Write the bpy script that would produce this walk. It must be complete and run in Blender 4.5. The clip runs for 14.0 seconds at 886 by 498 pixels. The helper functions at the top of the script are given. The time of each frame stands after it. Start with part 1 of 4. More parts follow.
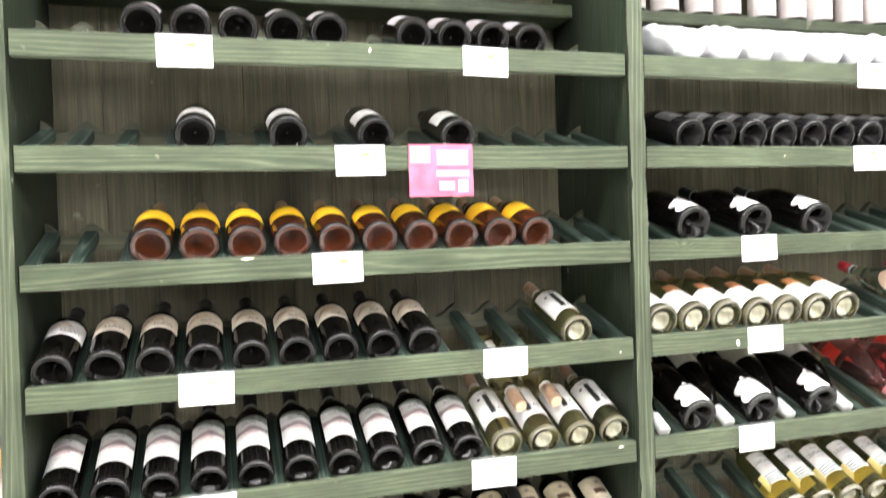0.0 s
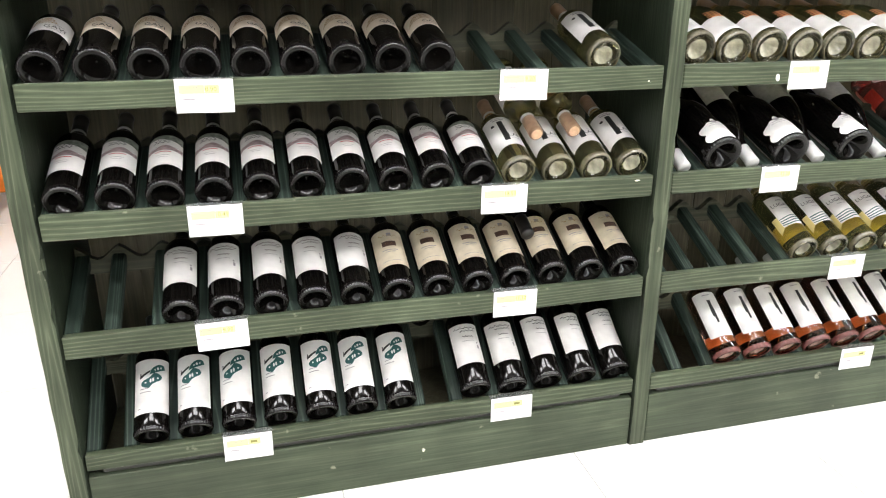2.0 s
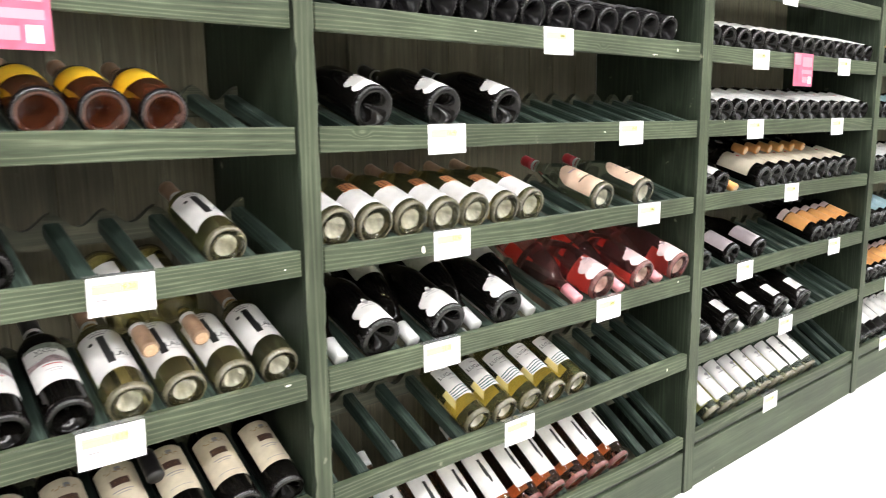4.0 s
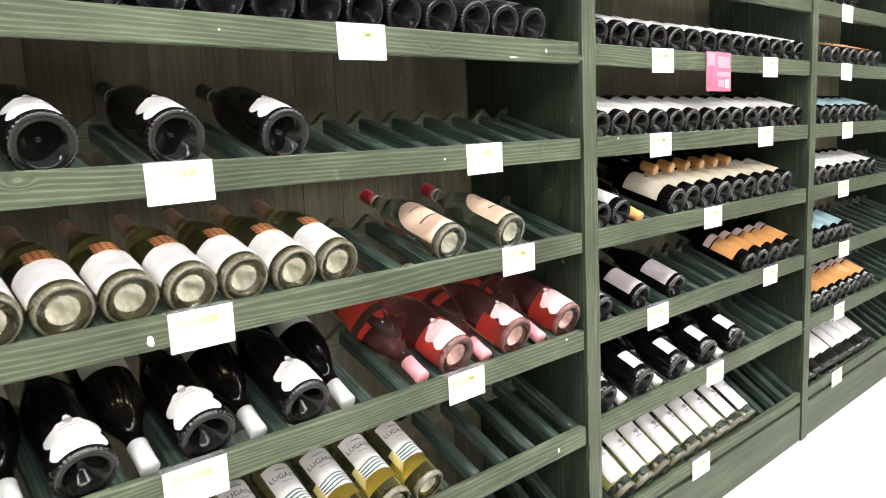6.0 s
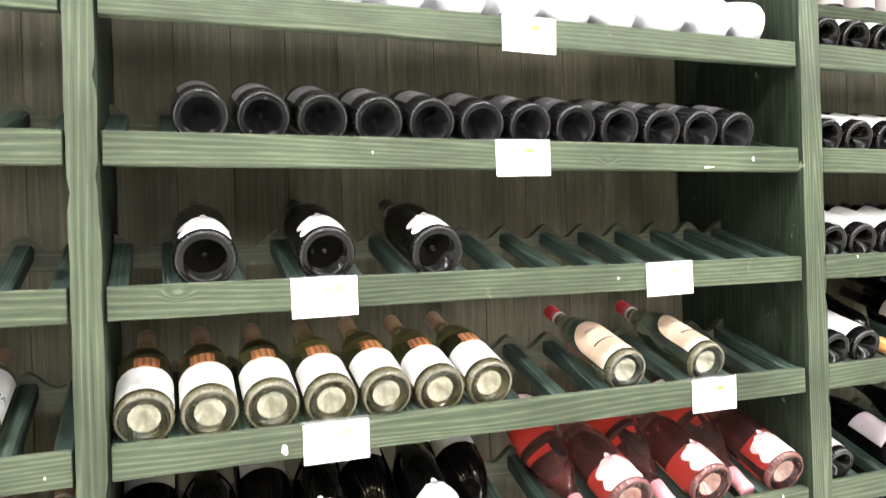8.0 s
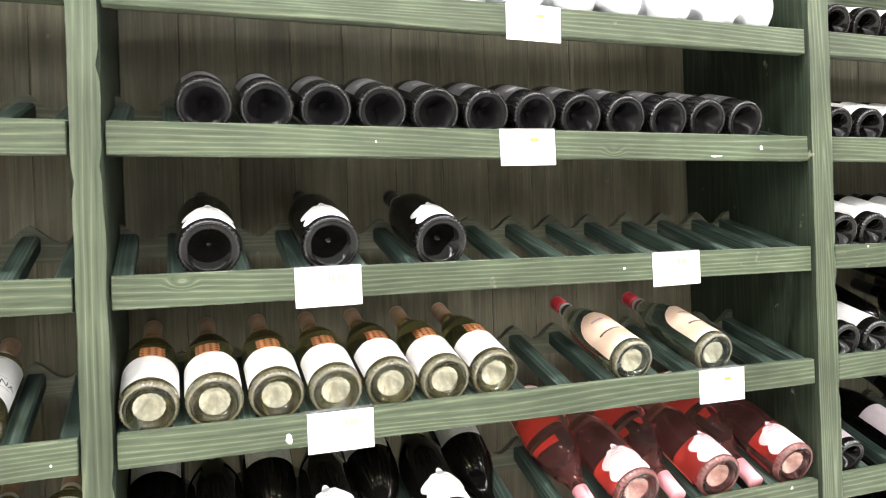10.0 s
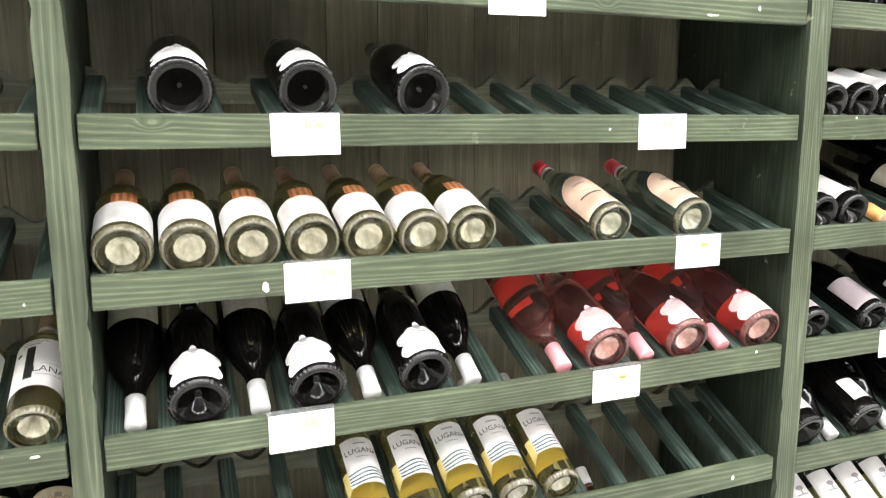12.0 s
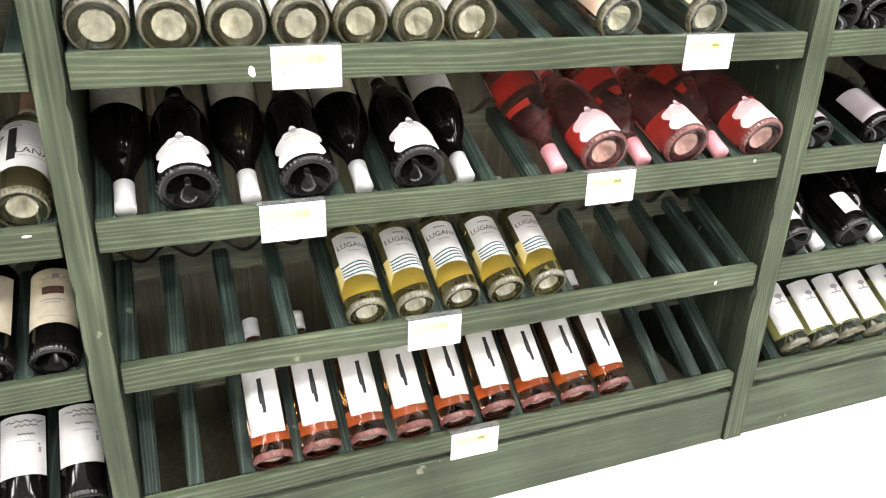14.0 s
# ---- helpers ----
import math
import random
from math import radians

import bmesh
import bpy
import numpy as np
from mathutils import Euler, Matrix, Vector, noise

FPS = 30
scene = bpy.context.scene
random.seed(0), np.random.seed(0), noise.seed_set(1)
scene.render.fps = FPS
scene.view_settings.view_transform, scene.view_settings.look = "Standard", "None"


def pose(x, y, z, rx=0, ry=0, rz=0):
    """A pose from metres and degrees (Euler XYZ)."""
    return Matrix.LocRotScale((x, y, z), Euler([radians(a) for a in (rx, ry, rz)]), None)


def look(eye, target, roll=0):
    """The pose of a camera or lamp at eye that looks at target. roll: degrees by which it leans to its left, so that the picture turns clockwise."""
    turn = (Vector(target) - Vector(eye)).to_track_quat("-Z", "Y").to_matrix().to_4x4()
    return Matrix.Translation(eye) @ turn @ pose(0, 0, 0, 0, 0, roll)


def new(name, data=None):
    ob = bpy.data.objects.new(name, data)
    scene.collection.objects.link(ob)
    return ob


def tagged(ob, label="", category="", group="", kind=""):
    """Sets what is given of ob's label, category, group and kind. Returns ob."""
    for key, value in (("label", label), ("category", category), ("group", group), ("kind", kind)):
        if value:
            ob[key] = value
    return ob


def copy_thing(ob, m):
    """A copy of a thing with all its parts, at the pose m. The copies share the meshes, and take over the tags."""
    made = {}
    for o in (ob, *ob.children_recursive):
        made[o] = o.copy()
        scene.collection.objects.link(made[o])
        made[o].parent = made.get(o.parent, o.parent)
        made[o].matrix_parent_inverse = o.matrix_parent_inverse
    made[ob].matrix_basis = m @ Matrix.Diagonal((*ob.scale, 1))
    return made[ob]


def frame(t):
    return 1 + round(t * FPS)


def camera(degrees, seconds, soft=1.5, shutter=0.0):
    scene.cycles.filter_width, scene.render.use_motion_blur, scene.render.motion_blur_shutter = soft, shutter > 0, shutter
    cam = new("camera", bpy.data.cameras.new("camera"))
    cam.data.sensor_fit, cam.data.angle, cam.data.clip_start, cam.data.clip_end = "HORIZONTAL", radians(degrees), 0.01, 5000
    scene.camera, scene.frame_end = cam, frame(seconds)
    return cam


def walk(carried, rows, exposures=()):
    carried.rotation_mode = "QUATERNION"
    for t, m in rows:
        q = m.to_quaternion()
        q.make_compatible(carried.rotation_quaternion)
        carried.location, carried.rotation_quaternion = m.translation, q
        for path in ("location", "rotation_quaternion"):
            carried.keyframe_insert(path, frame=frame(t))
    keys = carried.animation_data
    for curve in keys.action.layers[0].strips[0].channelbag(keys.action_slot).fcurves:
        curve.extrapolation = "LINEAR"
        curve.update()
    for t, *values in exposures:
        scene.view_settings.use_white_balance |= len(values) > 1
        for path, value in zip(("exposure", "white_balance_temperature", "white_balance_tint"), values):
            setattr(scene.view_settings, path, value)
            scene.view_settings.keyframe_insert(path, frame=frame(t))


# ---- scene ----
cam = camera(62.2, 14.0, soft=1.1, shutter=0.3)
PATH = [
    (0, (-0.976, -1.538, 1.236), (-0.401, 0.377, 1.195), -2.0),
    (0.5, (-0.968, -1.506, 1.197), (-0.45, 0.398, 0.873), -1.4),
    (1, (-0.949, -1.49, 1.18), (-0.462, 0.38, 0.664), -0.8),
    (1.5, (-0.939, -1.476, 1.155), (-0.477, 0.35, 0.482), 0.0),
    (2, (-0.938, -1.471, 1.141), (-0.46, 0.349, 0.463), 0.0),
    (2.5, (-0.913, -1.463, 1.143), (-0.411, 0.373, 0.53), -0.2),
    (3, (-0.91, -1.37, 1.143), (-0.22, 0.421, 0.578), -0.4),
    (3.5, (-0.865, -1.213, 1.184), (0.268, 0.383, 0.772), -0.3),
    (4, (-0.723, -1.213, 1.207), (0.547, 0.294, 0.869), -0.8),
    (4.2, (-0.66, -1.219, 1.213), (0.605, 0.282, 0.828), -1.8),
    (6.3, (-0.076, -1.07, 1.226), (1.246, 0.405, 0.946), -2.9),
    (6.5, (-0.038, -1.06, 1.228), (1.229, 0.464, 0.957), -3.1),
    (7, (0.026, -1.083, 1.22), (1.012, 0.639, 0.971), -3.3),
    (7.5, (0.058, -1.118, 1.209), (0.858, 0.71, 1.081), -1.7),
    (8, (0.081, -1.152, 1.245), (0.788, 0.719, 1.241), -1.8),
    (8.2, (0.092, -1.167, 1.251), (0.784, 0.709, 1.299), -1.9),
    (10.3, (0.094, -1.146, 1.232), (0.769, 0.736, 1.185), -1.8),
    (10.5, (0.092, -1.138, 1.237), (0.792, 0.734, 1.144), -1.6),
    (11, (0.096, -1.137, 1.225), (0.817, 0.719, 1.038), -1.3),
    (11.5, (0.099, -1.135, 1.212), (0.814, 0.712, 0.939), -1.1),
    (12, (0.101, -1.136, 1.186), (0.81, 0.704, 0.854), -0.2),
    (12.5, (0.104, -1.135, 1.158), (0.82, 0.68, 0.715), 0.2),
    (13, (0.103, -1.129, 1.154), (0.827, 0.658, 0.622), 0.7),
    (13.5, (0.113, -1.131, 1.139), (0.766, 0.618, 0.422), 0.8),
    (14, (0.113, -1.123, 1.142), (0.784, 0.582, 0.339), 1.6),
]
walk(cam, [(t, look(eye, target, roll)) for t, eye, target, roll in PATH],
     [(0.0, 0.6), (0.6, 0.3), (1.5, 0.0), (2.5, -0.3), (3.5, -0.1), (4.0, 0.0), (6.5, 0.15), (8.0, 0.5), (10.5, 0.45), (12.0, 0.35), (14.0, 0.1)])

# ---- world and lamps ----
world = bpy.data.worlds.new("world")
scene.world = world
world.use_nodes = True
world.node_tree.nodes["Background"].inputs[0].default_value = (0.9, 0.95, 1.0, 1)
world.node_tree.nodes["Background"].inputs[1].default_value = 0.05
LAMP = 35.0


# ---- materials ----
def mat(name, color, rough=0.5, metal=0.0, transmission=0.0, coat=0.0, emit=0.0, ior=1.5, vary=0.0, scale=40.0, bump=0.0, spec=0.5):
    m = bpy.data.materials.new(name)
    m.use_nodes = True
    nt = m.node_tree
    b = nt.nodes["Principled BSDF"]
    b.inputs["Base Color"].default_value = (*color, 1)
    b.inputs["Roughness"].default_value = rough
    b.inputs["Metallic"].default_value = metal
    b.inputs["Transmission Weight"].default_value = transmission
    b.inputs["Coat Weight"].default_value = coat
    b.inputs["Coat Roughness"].default_value = 0.05
    b.inputs["IOR"].default_value = ior
    b.inputs["Specular IOR Level"].default_value = spec
    if emit:
        b.inputs["Emission Color"].default_value = (1, 0.985, 0.99, 1)
        b.inputs["Emission Strength"].default_value = emit
    if vary or bump:
        tc = nt.nodes.new("ShaderNodeTexCoord")
        n = nt.nodes.new("ShaderNodeTexNoise")
        n.inputs["Scale"].default_value = scale
        n.inputs["Detail"].default_value = 6
        nt.links.new(tc.outputs["Object"], n.inputs["Vector"])
        if vary:
            r = nt.nodes.new("ShaderNodeValToRGB")
            r.color_ramp.elements[0].position, r.color_ramp.elements[1].position = 0.3, 0.7
            r.color_ramp.elements[0].color = (*[c * (1 - vary) for c in color], 1)
            r.color_ramp.elements[1].color = (*[min(1, c * (1 + vary)) for c in color], 1)
            nt.links.new(n.outputs["Fac"], r.inputs["Fac"])
            nt.links.new(r.outputs["Color"], b.inputs["Base Color"])
        if bump:
            bp = nt.nodes.new("ShaderNodeBump")
            bp.inputs["Strength"].default_value = bump
            bp.inputs["Distance"].default_value = 0.002
            nt.links.new(n.outputs["Fac"], bp.inputs["Height"])
            nt.links.new(bp.outputs["Normal"], b.inputs["Normal"])
    return m


def wood(name, axis, light, mid, dark, rough=0.45, rings=22.0, wear=0.25, lines=0.0):
    """Stained softwood; axis is the direction of the grain."""
    m = bpy.data.materials.new(name)
    m.use_nodes = True
    nt = m.node_tree
    link = nt.links.new
    b = nt.nodes["Principled BSDF"]
    b.inputs["Specular IOR Level"].default_value = 0.22
    tc = nt.nodes.new("ShaderNodeTexCoord")
    info = nt.nodes.new("ShaderNodeObjectInfo")
    off = nt.nodes.new("ShaderNodeVectorMath")
    off.operation = "SCALE"
    off.inputs[0].default_value = (7.3, 5.1, 9.7)
    link(info.outputs["Random"], off.inputs["Scale"])
    add = nt.nodes.new("ShaderNodeVectorMath")
    link(tc.outputs["Object"], add.inputs[0])
    link(off.outputs[0], add.inputs[1])
    mp = nt.nodes.new("ShaderNodeMapping")
    stretch = [1.0, 1.0, 1.0]
    stretch[axis] = 0.075 if lines else 0.035
    mp.inputs["Scale"].default_value = stretch
    link(add.outputs[0], mp.inputs["Vector"])
    # growth rings: bands of a stretched, low noise
    base = nt.nodes.new("ShaderNodeTexNoise")
    base.inputs["Scale"].default_value = 13.0
    base.inputs["Detail"].default_value = 1.5
    base.inputs["Distortion"].default_value = 0.2
    link(mp.outputs[0], base.inputs["Vector"])
    mul = nt.nodes.new("ShaderNodeMath")
    mul.operation = "MULTIPLY"
    mul.inputs[1].default_value = rings
    link(base.outputs["Fac"], mul.inputs[0])
    if lines:
        sep = nt.nodes.new("ShaderNodeSeparateXYZ")
        link(add.outputs[0], sep.inputs[0])
        across = nt.nodes.new("ShaderNodeMath")
        across.operation = "MULTIPLY_ADD"
        across.inputs[1].default_value = lines
        link(sep.outputs[2 if axis == 0 else 0], across.inputs[0])
        link(mul.outputs[0], across.inputs[2])
        mul = across
    # knots, round which the rings bend
    kmp = nt.nodes.new("ShaderNodeMapping")
    kst = [1.0, 1.0, 1.0]
    kst[axis] = 0.5
    kmp.inputs["Scale"].default_value = kst
    link(add.outputs[0], kmp.inputs["Vector"])
    vor = nt.nodes.new("ShaderNodeTexVoronoi")
    vor.inputs["Scale"].default_value = 4.5
    link(kmp.outputs[0], vor.inputs["Vector"])
    kr = nt.nodes.new("ShaderNodeMapRange")
    kr.interpolation_type = "SMOOTHSTEP"
    kr.inputs["From Min"].default_value, kr.inputs["From Max"].default_value = 0.0, 0.07
    kr.inputs["To Min"].default_value, kr.inputs["To Max"].default_value = 1.6, 0.0
    link(vor.outputs["Distance"], kr.inputs["Value"])
    ksum = nt.nodes.new("ShaderNodeMath")
    link(mul.outputs[0], ksum.inputs[0])
    link(kr.outputs[0], ksum.inputs[1])
    mul = ksum
    fr = nt.nodes.new("ShaderNodeMath")
    fr.operation = "PINGPONG"
    fr.inputs[1].default_value = 0.5
    link(mul.outputs[0], fr.inputs[0])
    ramp = nt.nodes.new("ShaderNodeValToRGB")
    e = ramp.color_ramp.elements
    e[0].position, e[0].color = 0.0, (*light, 1)
    e[1].position, e[1].color = 0.5, (*dark, 1)
    mid_e = ramp.color_ramp.elements.new(0.14)
    mid_e.color = (*mid, 1)
    link(fr.outputs[0], ramp.inputs["Fac"])
    # fine fibres
    fib = nt.nodes.new("ShaderNodeTexNoise")
    fib.inputs["Scale"].default_value = 240.0
    fib.inputs["Detail"].default_value = 4
    link(mp.outputs[0], fib.inputs["Vector"])
    # blotches of stain
    blo = nt.nodes.new("ShaderNodeTexNoise")
    blo.inputs["Scale"].default_value = 5.0
    blo.inputs["Detail"].default_value = 5
    link(add.outputs[0], blo.inputs["Vector"])
    br = nt.nodes.new("ShaderNodeMapRange")
    br.inputs["From Min"].default_value, br.inputs["From Max"].default_value = 0.3, 0.7
    br.inputs["To Min"].default_value, br.inputs["To Max"].default_value = 0.72, 1.28
    link(blo.outputs["Fac"], br.inputs["Value"])
    fr2 = nt.nodes.new("ShaderNodeMapRange")
    fr2.inputs["From Min"].default_value, fr2.inputs["From Max"].default_value = 0.3, 0.7
    fr2.inputs["To Min"].default_value, fr2.inputs["To Max"].default_value = 0.78, 1.22
    link(fib.outputs["Fac"], fr2.inputs["Value"])
    mm = nt.nodes.new("ShaderNodeMath")
    mm.operation = "MULTIPLY"
    link(br.outputs[0], mm.inputs[0])
    link(fr2.outputs[0], mm.inputs[1])
    sc = nt.nodes.new("ShaderNodeVectorMath")
    sc.operation = "SCALE"
    link(ramp.outputs["Color"], sc.inputs[0])
    link(mm.outputs[0], sc.inputs["Scale"])
    # rare worn spots of bare wood
    wn = nt.nodes.new("ShaderNodeTexNoise")
    wn.inputs["Scale"].default_value = 22.0
    wn.inputs["Detail"].default_value = 8
    link(add.outputs[0], wn.inputs["Vector"])
    wr = nt.nodes.new("ShaderNodeMapRange")
    wr.inputs["From Min"].default_value, wr.inputs["From Max"].default_value = 0.70, 0.76
    wr.inputs["To Max"].default_value = wear
    link(wn.outputs["Fac"], wr.inputs["Value"])
    mix = nt.nodes.new("ShaderNodeMix")
    mix.data_type = "RGBA"
    link(wr.outputs[0], mix.inputs["Factor"])
    link(sc.outputs[0], mix.inputs["A"])
    mix.inputs["B"].default_value = (0.45, 0.44, 0.33, 1)
    link(mix.outputs["Result"], b.inputs["Base Color"])
    rr = nt.nodes.new("ShaderNodeMapRange")
    rr.inputs["To Min"].default_value, rr.inputs["To Max"].default_value = rough - 0.1, rough + 0.15
    link(blo.outputs["Fac"], rr.inputs["Value"])
    link(rr.outputs[0], b.inputs["Roughness"])
    bp = nt.nodes.new("ShaderNodeBump")
    bp.inputs["Strength"].default_value = 0.35
    bp.inputs["Distance"].default_value = 0.001
    link(mm.outputs[0], bp.inputs["Height"])
    link(bp.outputs["Normal"], b.inputs["Normal"])
    return m


GL, GM, GD = (0.116, 0.134, 0.086), (0.070, 0.086, 0.053), (0.048, 0.062, 0.037)
W_BOARD = wood("green_stained_board", 0, GL, GM, GD, rings=8.0, lines=110.0, wear=0.4)
W_PLINTH = wood("green_painted_plinth", 0, (0.080, 0.098, 0.062), (0.064, 0.080, 0.051), (0.055, 0.070, 0.044), rings=6.0, wear=0.5)
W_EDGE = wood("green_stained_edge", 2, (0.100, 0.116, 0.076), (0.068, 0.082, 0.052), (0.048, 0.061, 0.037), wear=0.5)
# same stain as the front edges, with the rack's inner shade in the colour
W_PANEL_SHADED = wood("green_stained_panel_shaded", 2, (0.033, 0.044, 0.027), (0.021, 0.029, 0.018), (0.015, 0.021, 0.013), wear=0.5)
W_SLAT = wood("green_stained_slat", 1, (0.062, 0.088, 0.070), (0.027, 0.042, 0.033), (0.016, 0.027, 0.021), rough=0.5, wear=0.4)
W_BACK = wood("brown_back_plank", 2, (0.116, 0.107, 0.069), (0.100, 0.092, 0.060), (0.084, 0.078, 0.051), rough=0.5, rings=9.0)
W_RAIL = wood("scalloped_rail_wood", 0, (0.10, 0.10, 0.068), (0.070, 0.072, 0.048), (0.052, 0.055, 0.037), rough=0.6)
DARK_GAP = mat("dark_metal_channel", (0.05, 0.05, 0.045), 0.45, vary=0.3)
GLASS_BLACK = mat("black_wine_glass", (0.004, 0.0035, 0.003), 0.05, spec=0.24)
GLASS_CHAMP = mat("satin_black_glass", (0.007, 0.0065, 0.007), 0.12, bump=0.1, scale=300, spec=0.14)
GLASS_BASE = mat("ridged_black_base_glass", (0.007, 0.006, 0.006), 0.05, spec=0.5)
RING_PALE = mat("ridged_olive_base_glass", (0.10, 0.09, 0.055), 0.05, spec=0.9, vary=0.3, scale=150)
RING_ROSE = mat("ridged_rose_base_glass", (0.13, 0.045, 0.040), 0.08, spec=0.6, vary=0.3, scale=150)
# punt colours are pale to imitate light refracted in the thick base
PUNT_PALE = mat("pale_punt_refraction", (0.78, 0.74, 0.56), 0.10, transmission=0.6, vary=0.25, scale=90)
PUNT_ROSE = mat("rose_punt_refraction", (0.82, 0.50, 0.42), 0.10, transmission=0.6, vary=0.25, scale=90)
GLASS_AMBER = mat("amber_glass", (0.070, 0.018, 0.007), 0.05, transmission=0.25)
GLASS_WHITE = mat("pale_green_wine_glass", (0.97, 0.88, 0.46), 0.012, transmission=0.98, ior=1.37)
GLASS_CLEAR = mat("clear_green_tinted_glass", (0.88, 0.95, 0.80), 0.012, transmission=0.98, ior=1.37)
GLASS_ROSE = mat("pale_rose_wine_glass", (0.92, 0.55, 0.40), 0.012, transmission=1.0, ior=1.37)
GLASS_RED = mat("deep_rose_wine_glass", (0.93, 0.40, 0.39), 0.012, transmission=0.97, ior=1.37)
PAPER = mat("white_label_paper", (0.80, 0.78, 0.76), 0.6, vary=0.05, scale=60)
CREAM = mat("cream_label_paper", (0.78, 0.68, 0.56), 0.6, vary=0.08, scale=60)
BEIGE = mat("beige_label_paper", (0.66, 0.58, 0.44), 0.6, vary=0.1, scale=50)
PEACH = mat("peach_label_paper", (0.80, 0.57, 0.42), 0.6, vary=0.05, scale=60)
YELLOW = mat("yellow_label_paper", (0.80, 0.48, 0.02), 0.5, vary=0.08, scale=30)
ORANGE = mat("orange_label_paper", (0.75, 0.36, 0.12), 0.5, vary=0.1, scale=40)
PINKP = mat("pinkish_label_paper", (0.82, 0.62, 0.62), 0.6, vary=0.05)
GREYP = mat("grey_label_paper", (0.28, 0.25, 0.26), 0.5, vary=0.1)
BLUEP = mat("pale_blue_label_paper", (0.42, 0.60, 0.66), 0.5, vary=0.1)
REDBACK = mat("coral_back_label", (0.85, 0.26, 0.17), 0.5, vary=0.08)
YELBACK = mat("mustard_back_label", (0.74, 0.62, 0.24), 0.5, vary=0.08)
INK = mat("black_ink", (0.015, 0.015, 0.015), 0.5)
GREYINK = mat("grey_ink", (0.32, 0.30, 0.31), 0.6)
TEALINK = mat("dark_teal_ink", (0.012, 0.09, 0.085), 0.5)
BURST_A = mat("orange_print", (0.76, 0.34, 0.13), 0.5)
BURST_B = mat("dark_red_print", (0.22, 0.02, 0.02), 0.5)
REDINK = mat("red_print", (0.55, 0.03, 0.06), 0.5)
BROWNINK = mat("brown_print", (0.10, 0.05, 0.035), 0.5)
PINKINK = mat("faded_mauve_print", (0.45, 0.30, 0.33), 0.6)
CAP_BLACK = mat("black_foil", (0.015, 0.014, 0.014), 0.28)
CAP_SILVER = mat("silver_band", (0.6, 0.6, 0.58), 0.3, metal=0.9)
CAP_WHITE = mat("white_foil", (0.56, 0.56, 0.55), 0.35)
CAP_TAN = mat("tan_foil", (0.30, 0.19, 0.12), 0.4, vary=0.15, scale=80)
CAP_RED = mat("red_foil", (0.35, 0.02, 0.03), 0.3)
CAP_PINK = mat("pink_foil", (0.78, 0.33, 0.36), 0.35)
CORK = mat("pale_cork", (0.72, 0.48, 0.30), 0.7, vary=0.15, scale=200)
TISSUE = mat("white_tissue_wrap", (0.74, 0.74, 0.76), 0.55, bump=1.0, scale=45)
CARD = mat("white_price_card", (0.88, 0.88, 0.87), 0.35)
CARDYEL = mat("yellow_price_bar", (0.80, 0.84, 0.36), 0.5)
PRICEINK = mat("olive_price_ink", (0.26, 0.26, 0.06), 0.5)
CLEARP = mat("clear_plastic", (0.9, 0.92, 0.92), 0.1, transmission=0.9)
PROMO = mat("pink_promo_card", (0.52, 0.12, 0.20), 0.4, vary=0.25, scale=25)
PROMO_L = mat("pale_pink_print", (0.56, 0.30, 0.36), 0.4)
CHIP = mat("bare_wood_chip", (0.78, 0.76, 0.66), 0.7)
TILE = mat("white_floor_tile", (0.84, 0.83, 0.80), 0.22, vary=0.03, scale=3)
GROUT = mat("grey_grout", (0.38, 0.37, 0.35), 0.8)
WALLM = mat("white_wall_paint", (0.82, 0.81, 0.79), 0.7, vary=0.03, scale=2)
CEILM = mat("white_ceiling_tile", (0.80, 0.80, 0.79), 0.8, vary=0.03, scale=6)
# for walls out of view, grey to weaken the fill and dim reflections
WALLG_UNSEEN = mat("grey_unseen_wall", (0.26, 0.26, 0.24), 0.7, vary=0.1, scale=2)
LAMPM = mat("lamp_diffuser", (0.9, 0.9, 0.9), 0.4, emit=LAMP)
LAMPF = mat("lamp_frame", (0.75, 0.75, 0.75), 0.4)
CRATE = mat("orange_yellow_plastic", (0.85, 0.36, 0.02), 0.4, vary=0.06, scale=8)
CRATE2 = mat("orange_plastic", (0.78, 0.24, 0.03), 0.4, vary=0.06, scale=8)
RUBBER = mat("grey_rubber", (0.10, 0.07, 0.06), 0.7)


# ---- mesh helpers ----
def mesh_of(bm, name, material, smooth=False):
    me = bpy.data.meshes.new(name)
    bm.to_mesh(me)
    bm.free()
    me.materials.append(material)
    if smooth:
        for p in me.polygons:
            p.use_smooth = True
    return me


def part(name, bm, material, parent, label="", smooth=False):
    ob = new(name, mesh_of(bm, name, material, smooth) if isinstance(bm, bmesh.types.BMesh) else bm)
    ob.parent = parent
    if label:
        ob["label"] = label
    return ob


def box(x0, x1, y0, y1, z0, z1, bevel=0.0, bm=None):
    bm = bm or bmesh.new()
    made = bmesh.ops.create_cube(bm, size=1, matrix=Matrix.Translation(((x0 + x1) / 2, (y0 + y1) / 2, (z0 + z1) / 2)) @ Matrix.Diagonal((x1 - x0, y1 - y0, z1 - z0, 1)))
    if bevel:
        edges = list({e for v in made["verts"] for e in v.link_edges})
        bmesh.ops.bevel(bm, geom=edges, offset=bevel, segments=1, affect="EDGES")
    return bm


